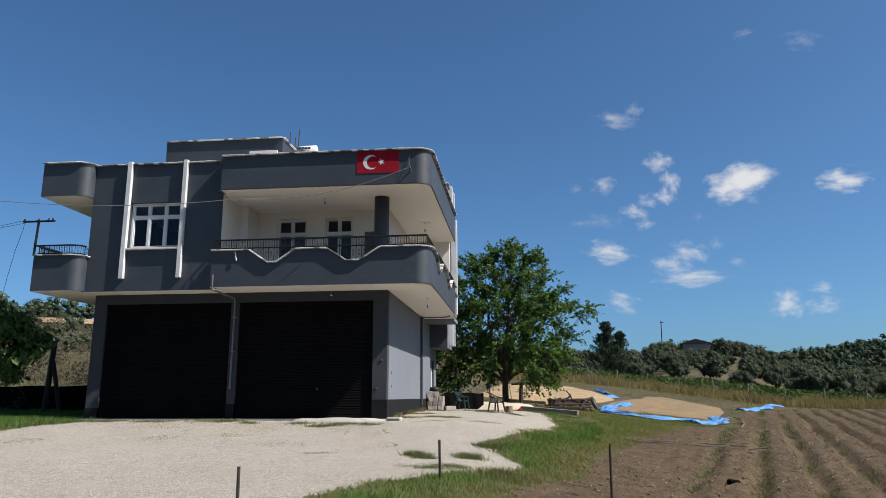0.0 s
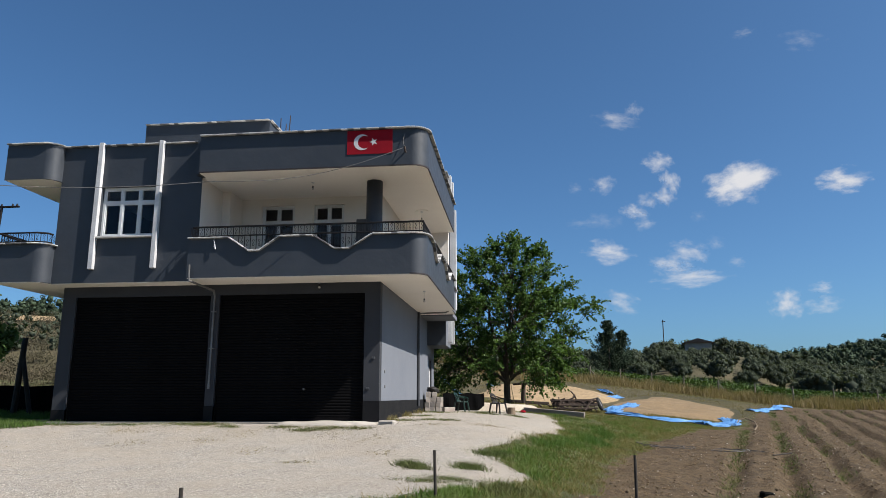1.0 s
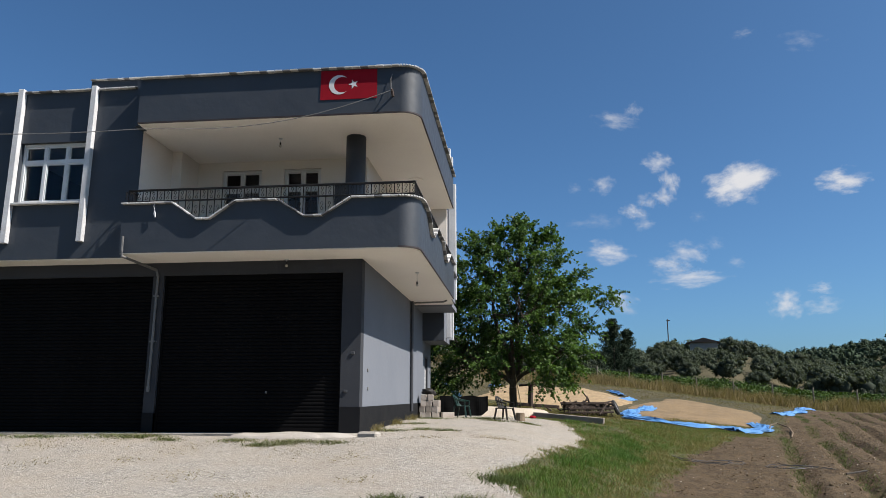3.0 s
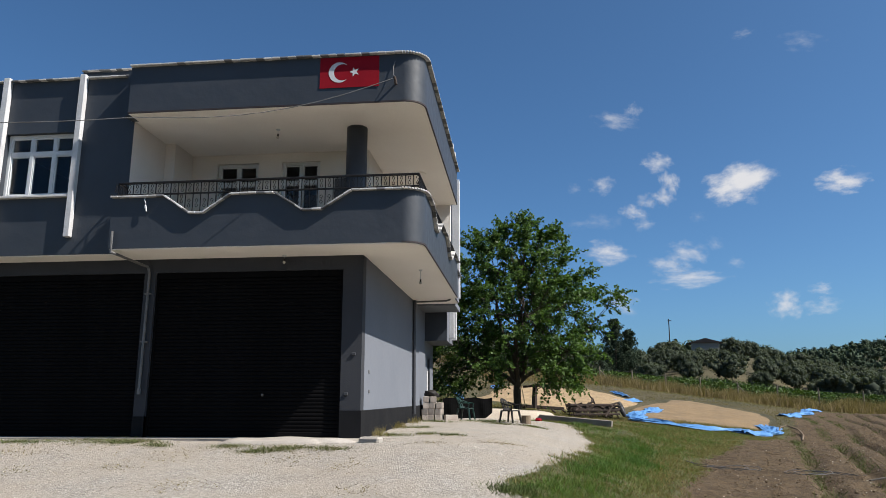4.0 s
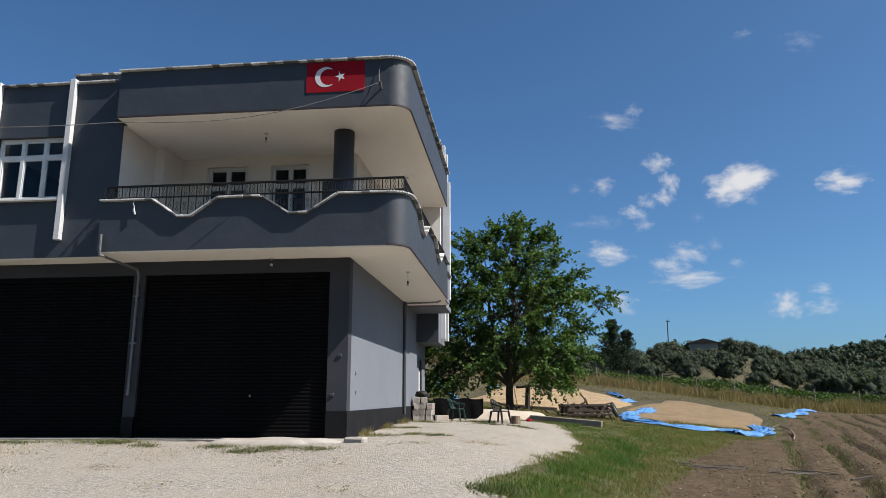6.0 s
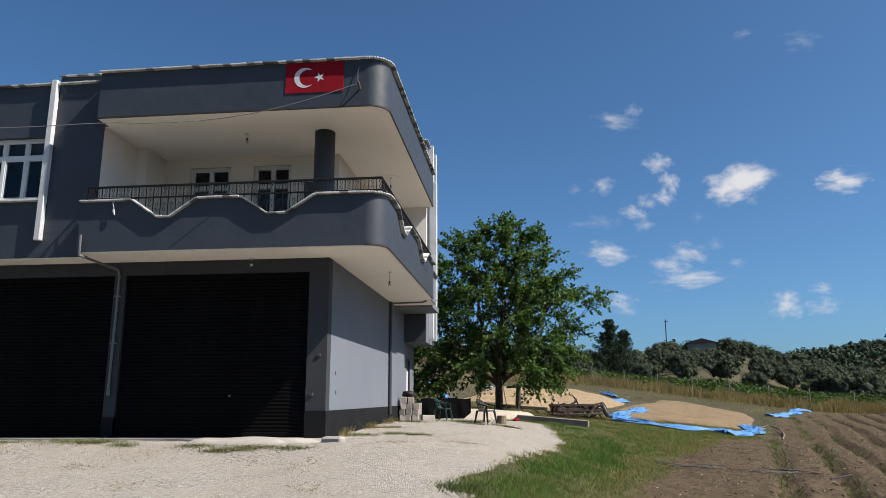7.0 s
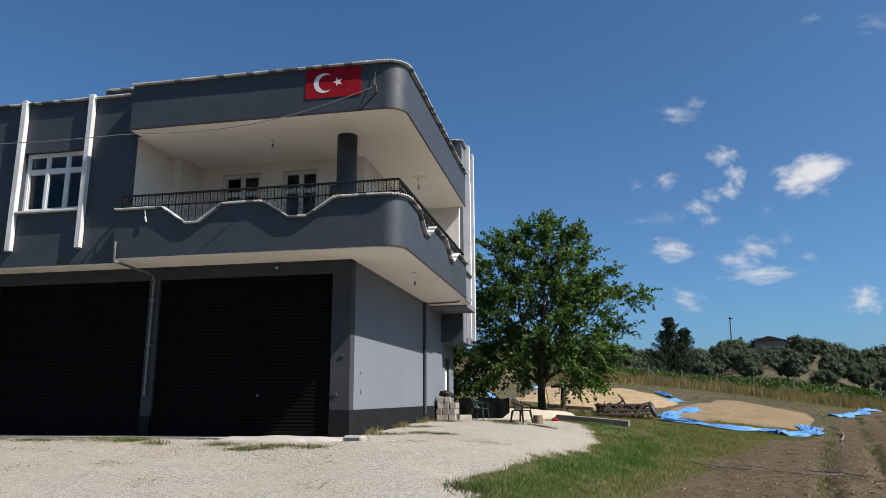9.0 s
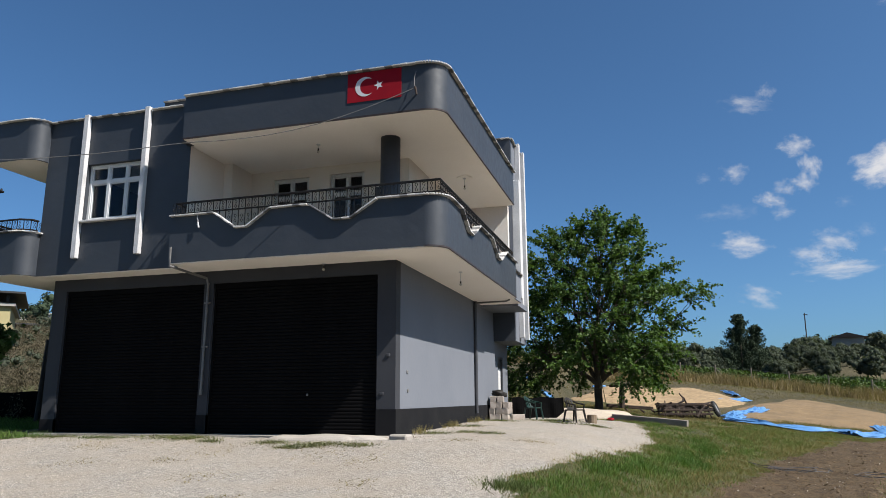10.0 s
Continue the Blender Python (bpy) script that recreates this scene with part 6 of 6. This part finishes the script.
def subsoiler():
    x0, y0 = 0.03, 38.3
    ob = thing("subsoiler", "rusty upright plough frame standing beside the tree", "farm implement", at=(x0, y0, ground_at(x0, y0)), turn=8)
    bm = bmesh.new()
    rod(bm, (0, 0, 0.1), (0.04, 0, 1.05), 0.13, 0.1, 8)
    part("shank", bm, RUST, ob)
    bm = bmesh.new()
    box(bm, -0.42, 0.48, -0.1, 0.1, 1.02, 1.12, bevel=0.02, m=Matrix.Rotation(radians(-4), 4, "Y"))
    part("head_beam", bm, RUST, ob)
    bm = bmesh.new()
    box(bm, -0.7, 1.3, -0.09, 0.09, 0.1, 0.24, bevel=0.02, m=Matrix.Rotation(radians(4), 4, "Y"))
    part("base_beam", bm, RUST, ob)
    for x in (-0.5, 0.1, 0.7, 1.15):
        bm = bmesh.new()
        tube(bm, [(x, 0, 0.15), (x + 0.1, -0.1, 0.0), (x + 0.22, -0.14, -0.08)], 0.04, 6)
        part("tine", bm, RUST, ob)


subsoiler()

# ---- fittings of the house ----


def bulb(x, y, z, drop):
    ob = thing("hanging_bulb", "bare light bulb hanging on a short cable", "lamp", "bare bulbs", at=(x, y, z))
    bm = bmesh.new()
    rod(bm, (0, 0, 0), (0, 0, -drop), 0.006, 0.006, 5)
    rod(bm, (0, 0, 0), (0, 0, -0.02), 0.05, 0.04, 10)
    part("cable", bm, PVC, ob)
    bm = bmesh.new()
    rod(bm, (0, 0, -drop - 0.06), (0, 0, -drop), 0.02, 0.018, 8)
    part("socket", bm, DARK_PLASTIC, ob)
    bm = bmesh.new()
    bmesh.ops.create_uvsphere(bm, u_segments=10, v_segments=7, radius=0.032, matrix=Matrix.Translation((0, 0, -drop - 0.085)))
    smooth(part("globe", bm, BULB, ob))


bulb(-5.43, 20.0, 3.86, 0.06)
bulb(-2.85, 22.0, 3.86, 0.22)
bulb(-5.8, 20.29, 6.76, 0.1)
bulb(-3.17, 23.75, 6.735, 0.2)
bm = bmesh.new()
rod(bm, (-3.17, 23.75, 6.735), (-3.17, 23.75, 6.762), 0.2, 0.22, 28)
tagged(link_mesh("ceiling_rose", bm, CREAM), "round cream plaster ceiling rose over the balcony", "ceiling rose")
cabinet = thing("balcony_cabinet", "dark box cabinet standing by the balcony column", "cabinet", at=(-4.58, 21.45, FLOOR + 0.02))
part("body", boxes((-0.17, 0.2, -0.22, 0.22, 0.04, 1.86), bevel=0.012), DARK_PIPE, cabinet)
part("door", boxes((-0.15, 0.18, -0.238, -0.222, 0.1, 1.8), bevel=0.005), DARK_PIPE, cabinet)
part("plinth", boxes((-0.15, 0.18, -0.2, 0.2, 0.0, 0.04)), DARK_PLASTIC, cabinet)

pipe = thing("drainpipe", "thin grey plastic drainpipe from the balcony down the centre pier", "pipe")
bm = bmesh.new()
tube(bm, [(-8.64, 18.98, 4.22), (-8.63, 18.98, 3.80), (-8.40, 20.02, 3.68), (-8.38, 20.06, 3.55)], 0.028, 8)
part("elbow", bm, PIPE, pipe)
bm = bmesh.new()
rod(bm, (-8.38, 20.07, 3.58), (-8.40, 20.07, 1.1), 0.028, 0.028, 8)
part("downpipe", bm, PIPE, pipe)
bm = bmesh.new()
rod(bm, (-8.40, 20.07, 1.16), (-8.40, 20.07, 1.04), 0.036, 0.036, 8)
part("coupling", bm, PIPE, pipe)
for z in (3.1, 2.1):
    part("clip", boxes((-8.45, -8.32, 20.05, 20.12, z, z + 0.03)), PIPE, pipe)

pipe = thing("side_drainpipe", "dark drainpipe fixed to the light grey side wall", "pipe")
bm = bmesh.new()
rod(bm, (-3.72, 27.05, 3.84), (-3.72, 27.05, 0.5), 0.048, 0.048, 10)
part("downpipe", bm, DARK_PIPE, pipe)
bm = bmesh.new()
tube(bm, [(-3.71, 27.05, 3.79), (-2.75, 26.98, 3.80), (-2.62, 26.95, 3.84)], 0.026, 8)
part("branch", bm, PIPE, pipe)


def socket_box(x, y, z, side, label):
    s = 0.035
    bm = boxes((x - 0.02, x + 0.025, y - s, y + s, z - s, z + s), bevel=0.008) if side else boxes((x - 0.04, x + 0.04, y - 0.025, y + 0.02, z - 0.03, z + 0.03), bevel=0.008)
    ob = link_mesh("socket_box", bm, PIPE if side else DARK_PIPE)
    tagged(ob, label, "socket", "sockets on the wall")


socket_box(-3.94, 20.12, 1.83, False, "small dark junction box on the corner pier")
socket_box(-4.08, 20.12, 1.04, False, "small dark switch on the corner pier")
socket_box(SIDE, 20.84, 1.5, True, "small white socket on the side wall")
socket_box(SIDE, 20.88, 1.1, True, "small white socket on the side wall")

door = thing("door_1", "dark side door with a white panel", "door", kind="structure")
part("door_frame", boxes((-3.92, SIDE - 0.01, 30.5, 30.57, 0.2, 2.35), (-3.92, SIDE - 0.01, 31.28, 31.35, 0.2, 2.35), (-3.92, SIDE - 0.01, 30.57, 31.28, 2.28, 2.35)), DARK_PIPE, door)
part("leaf", boxes((-3.90, -3.85, 30.57, 31.28, 0.2, 2.28), bevel=0.006), DARK_PIPE, door)
part("panel", boxes((-3.85, -3.835, 30.66, 31.18, 0.95, 1.95), bevel=0.006), WHITE, door, "white door panel")

# wire bracket by the flag, and the overhead cable
bracket = thing("wire_bracket", "small iron bracket that holds the overhead cable", "bracket")
bm = bmesh.new()
rod(bm, (-2.97, 19.06, 7.12), (-2.97, 18.92, 7.20), 0.02, 0.02, 6)
rod(bm, (-2.97, 18.93, 7.22), (-2.93, 18.93, 7.05), 0.028, 0.02, 6)
part("arm", bm, RUST, bracket)
bm = bmesh.new()
tube(bm, [(-2.97, 18.93, 7.2), (-3.0, 19.0, 7.3), (-3.01, 19.03, 7.5), (-2.98, 19.04, 7.62)], 0.007, 5)
part("wire_end", bm, PIPE, bracket)
a, b = Vector((-2.97, 18.93, 7.2)), Vector((-13.1, 16.05, 5.73))
pts = []
for i in range(41):
    u = i / 40 * 1.9
    p = a + (b - a) * u
    p.z -= 4 * 0.5 * u * (1 - u) if u < 1 else 4 * 0.5 * u * (1 - u) * 0.55
    if u < 0.45:
        p.z -= 0.2 * math.sin(math.pi * u / 0.45)
    pts.append(p)
bm = bmesh.new()
tube(bm, pts, 0.009, 5)
tagged(link_mesh("overhead_cable", bm, PIPE), "pale overhead cable that sags from the fascia", "cable")

# loose wire end under the balcony coping
bm = bmesh.new()
tube(bm, [(-8.02, 19.04, 4.95), (-8.03, 19.0, 4.86), (-7.99, 18.99, 4.78), (-8.02, 19.0, 4.68)], 0.008, 5)
rod(bm, (-8.0, 19.0, 4.74), (-7.97, 19.0, 4.62), 0.02, 0.016, 6)
tagged(link_mesh("loose_wire", bm, PVC), "short loose white wire hanging over the parapet", "wire")

# service bracket over the end balcony
mast = thing("service_mast", "black iron T-shaped cable mast on the corner of the end balcony", "mast")
bm = bmesh.new()
rod(bm, (-14.34, 19.17, 4.96), (-14.3, 19.17, 6.0), 0.035, 0.035, 8)
part("pole", bm, IRON, mast)
bm = bmesh.new()
box(bm, -14.8, -13.78, 19.14, 19.2, 5.98, 6.03, bevel=0.008)
part("crossbar", bm, IRON, mast)
bm = bmesh.new()
rod(bm, (-14.34, 19.15, 5.28), (-13.56, 19.15, 5.0), 0.026, 0.026, 6)
part("strut", bm, IRON, mast)
for x in (-14.75, -14.3, -13.98, -13.85):
    bm = bmesh.new()
    rod(bm, (x, 19.17, 6.02), (x, 19.17, 6.09), 0.03, 0.02, 8)
    part("insulator", bm, DARK_PLASTIC, mast)
bm = bmesh.new()
tube(bm, [(-14.75, 19.17, 6.04), (-14.74, 19.12, 5.75), (-14.9, 19.1, 5.1), (-15.05, 19.1, 4.3), (-15.2, 19.1, 3.2)], 0.006, 4)
part("hanging_wire", bm, IRON, mast)
for k, (z1, y1) in enumerate(((6.9, 21.0), (6.5, 20.0))):
    bm = bmesh.new()
    a, b = Vector((-14.75 + 0.45 * k, 19.17, 6.05)), Vector((-26.0, y1, z1))
    tube(bm, [a.lerp(b, i / 16) - Vector((0, 0, 0.6 * 4 * (i / 16) * (1 - i / 16))) for i in range(17)], 0.006, 4)
    part("service_wire", bm, IRON, mast)

# tank and bars on the roof
tank = thing("water_tank", "white water tank lying on the flat roof", "tank")
bm = bmesh.new()
rod(bm, (-10.25, 30.85, 12.16), (-9.3, 30.85, 12.16), 0.3, 0.3, 20)
smooth(part("barrel", bm, WHITE, tank))
for z, row in ((12.26, ((-10.1, -9.98), (-9.94, -9.84), (-9.8, -9.68), (-9.64, -9.52))), (12.08, ((-9.96, -9.86), (-9.82, -9.7), (-9.66, -9.58)))):
    for x0, x1 in row:
        part("lettering", boxes((x0, x1, 30.55, 30.6, z - 0.05, z + 0.05)), DARK_PIPE, tank, "dark unreadable lettering")
bm = bmesh.new()
box(bm, -10.1, -9.45, 30.65, 31.05, 11.75, 11.95)
part("cradle", bm, CONCRETE, tank)
for i, (x, h) in enumerate(((-10.42, 1.25), (-10.2, 0.95), (-10.05, 1.35), (-10.5, 0.8))):
    bm = bmesh.new()
    rod(bm, (x, 30.3, 11.6), (x + 0.03 * i, 30.3, 11.75 + h), 0.022, 0.022, 5)
    tagged(link_mesh("starter_bar", bm, RUST), "rusty steel starter bar standing up from the roof", "steel bar", "starter bars")

# ---- litter on the field ----
bm = bmesh.new()
box(bm, -0.14, 0.14, -0.07, 0.07, 0, 0.15, bevel=0.03)
ob = link_mesh("canister", bm, BLACK_SHEET)
ob.matrix_basis = pose(4.45, 16.2, ground_at(4.45, 16.2) - 0.01, 0, 8, 20)
tagged(ob, "small black plastic canister lying on the soil", "canister")


def hose(x, y, seed, label):
    r = random.Random(seed)
    pts = []
    for i in range(40):
        a = i * 0.55
        px = x + 0.75 * math.sin(a * 0.5 + seed) + i * 0.012 + r.uniform(-0.05, 0.05)
        py = y + 0.35 * math.cos(a * 0.8) + r.uniform(-0.05, 0.05)
        pts.append((px, py, ground_at(px, py) + 0.05 + r.uniform(0, 0.05)))
    bm = bmesh.new()
    tube(bm, pts, 0.008, 5)
    tagged(link_mesh("tangled_hose", bm, DARK_PIPE), label, "hose", "tangled hoses on the soil")


hose(4.0, 24.2, 1, "tangled dark drip hose on the tilled soil")
hose(6.0, 23.8, 2, "tangled dark drip hose on the tilled soil")

# red bag at the end of the beam
bm = bmesh.new()
bmesh.ops.create_icosphere(bm, subdivisions=3, radius=1.0)
for v in bm.verts:
    k = 1 + 0.25 * math.sin(4 * v.co.x + 5 * v.co.y) * math.sin(5 * v.co.z + 1)
    v.co = Vector((v.co.x * 0.11 * k, v.co.y * 0.09 * k, max(-0.03, v.co.z * 0.06 * k)))
ob = smooth(link_mesh("plastic_bag", bm, RED))
ob.location = (-0.02, 30.2, ground_at(-0.02, 30.2) + 0.03)
tagged(ob, "crumpled red plastic bag beside the beam", "bag")

# bent hose end by the tarpaulin and a dark rod in the furrows
bm = bmesh.new()
tube(bm, [(x, y, ground_at(x, y) + 0.05 + dz) for x, y, dz in ((10.5, 38.9, 0.0), (10.9, 39.8, 0.12), (11.3, 40.1, 0.16), (11.5, 39.3, 0.1), (11.2, 38.0, 0.04), (10.7, 36.8, 0.0))], 0.03, 6)
tagged(link_mesh("bent_pipe", bm, WOOD), "bent brown hose lying at the field corner", "hose")
bm = bmesh.new()
a, b = Vector((6.77, 22.7, ground_at(6.77, 22.7) + 0.1)), Vector((7.5, 23.35, ground_at(7.5, 23.35) + 0.1))
rod(bm, a, b, 0.02, 0.02, 6)
tagged(link_mesh("iron_rod", bm, STAKE), "thin dark rod lying across the furrows", "rod")
# thin pole that leans on the tree
bm = bmesh.new()
rod(bm, (-0.35, 34.7, ground_at(-0.35, 34.7)), (-0.6, 34.85, ground_at(-0.6, 34.85) + 1.5), 0.016, 0.014, 6)
tagged(link_mesh("leaning_pole", bm, STRAW_POLE), "thin pale pole leaning on the tree trunk", "pole")

# ---- buildings far off ----


def far_house(x, y, w, d, h, turn, material, label, floors, roof=None):
    z = ground_at(x, y) - 0.3
    ob = thing("far_house", label, "house", at=(x, y, z), turn=turn)
    part("wall", boxes((-w / 2, w / 2, -d / 2, d / 2, 0, h)), material, ob)
    if roof:
        bm = bmesh.new()
        v = [bm.verts.new(p) for p in ((-w / 2 - 0.6, -d / 2 - 0.6, h), (w / 2 + 0.6, -d / 2 - 0.6, h), (w / 2 + 0.6, d / 2 + 0.6, h), (-w / 2 - 0.6, d / 2 + 0.6, h), (-w / 2 - 0.6, 0, h + roof), (w / 2 + 0.6, 0, h + roof))]
        for f in ((0, 1, 5, 4), (2, 3, 4, 5), (1, 2, 5), (3, 0, 4), (3, 2, 1, 0)):
            bm.faces.new([v[i] for i in f])
        part("roof", bm, ROOF_TILE, ob)
    else:
        part("roof", boxes((-w / 2 - 0.3, w / 2 + 0.3, -d / 2 - 0.3, d / 2 + 0.3, h, h + 0.25)), GREY_RENDER, ob)
    for k in range(floors):
        n = max(2, int(w / 3))
        for i in range(n):
            cx = -w / 2 + w * (i + 0.5) / n
            z0 = h - 1.9 - 2.9 * k
            win = part("window", boxes((cx - 0.65, cx + 0.65, -d / 2 - 0.05, -d / 2 + 0.02, z0, z0 + 1.3)), WHITE, ob)
            part("pane", boxes((cx - 0.55, cx + 0.55, -d / 2 - 0.07, -d / 2 - 0.051, z0 + 0.1, z0 + 1.2)), DARK_OPENING, win)
    return ob


base = ground_at(-53.0, 49.5) - 0.3
yellow = far_house(-53.0, 49.5, 9, 9, 8.2 - base, 45, YELLOW, "yellow house with a dark canopy on the slope", 1)
part("canopy", boxes((-5.2, 5.4, -5.4, 5.4, 9.15 - base, 9.3 - base)), DARK_OPENING, yellow, "dark flat canopy roof")
for cx in (-4.2, 4.2):
    part("canopy_post", boxes((cx - 0.1, cx + 0.1, -4.3, -4.1, 8.45 - base, 9.15 - base)), DARK_OPENING, yellow)
shed = thing("open_shed", "open field shed with a dark flat roof on posts", "shed", at=(-64.0, 68.0, ground_at(-64.0, 68.0)), turn=42)
top = 8.9 - ground_at(-64.0, 68.0)
part("roof", boxes((-3.4, 3.4, -2.5, 2.5, top, top + 0.18), bevel=0.02), DARK_OPENING, shed, "dark flat roof")
for px in (-3.0, 0.0, 3.0):
    for py in (-2.2, 2.2):
        part("post", boxes((px - 0.07, px + 0.07, py - 0.07, py + 0.07, -0.3, top)), STAKE, shed)
far_house(-106, 110, 13, 7, 16.2 - ground_at(-106, 110) + 0.3, 42, GREY_RENDER, "unfinished grey concrete house on the slope", 1)
far_house(36.0, 150, 5, 5, 2.9, 78, GREY_RENDER, "low house with a tiled roof on the hilltop", 1, 0.9)

bm = bmesh.new()
x, y = 29.3, 150.0
z = ground_at(x, y)
rod(bm, (0, 0, -0.5), (0.1, 0, 8.2), 0.12, 0.09, 8)
box(bm, -0.1, 0.6, -0.06, 0.06, 7.8, 7.95)
ob = link_mesh("utility_pole", bm, STAKE)
ob.location = (x, y, z)
tagged(ob, "tall dark utility pole on the hilltop", "pole")


def leaning_post():
    x, y = -16.7, 23.9
    ob = thing("braced_post", "weathered wooden post with a slanting brace, darkened for the shade", "post", at=(x, y, ground_at(x, y)))
    # The dark stake colour stands in for the shade on post and brace.
    bm = bmesh.new()
    rod(bm, (-0.1, 0, -0.3), (0.05, 0, 2.8 - ground_at(x, y)), 0.1, 0.09, 8)
    part("post", bm, STAKE, ob)
    bm = bmesh.new()
    rod(bm, (0.5, 0, 0.0), (0.06, 0, 2.1 - ground_at(x, y)), 0.08, 0.07, 8)
    part("brace", bm, STAKE, ob)


leaning_post()
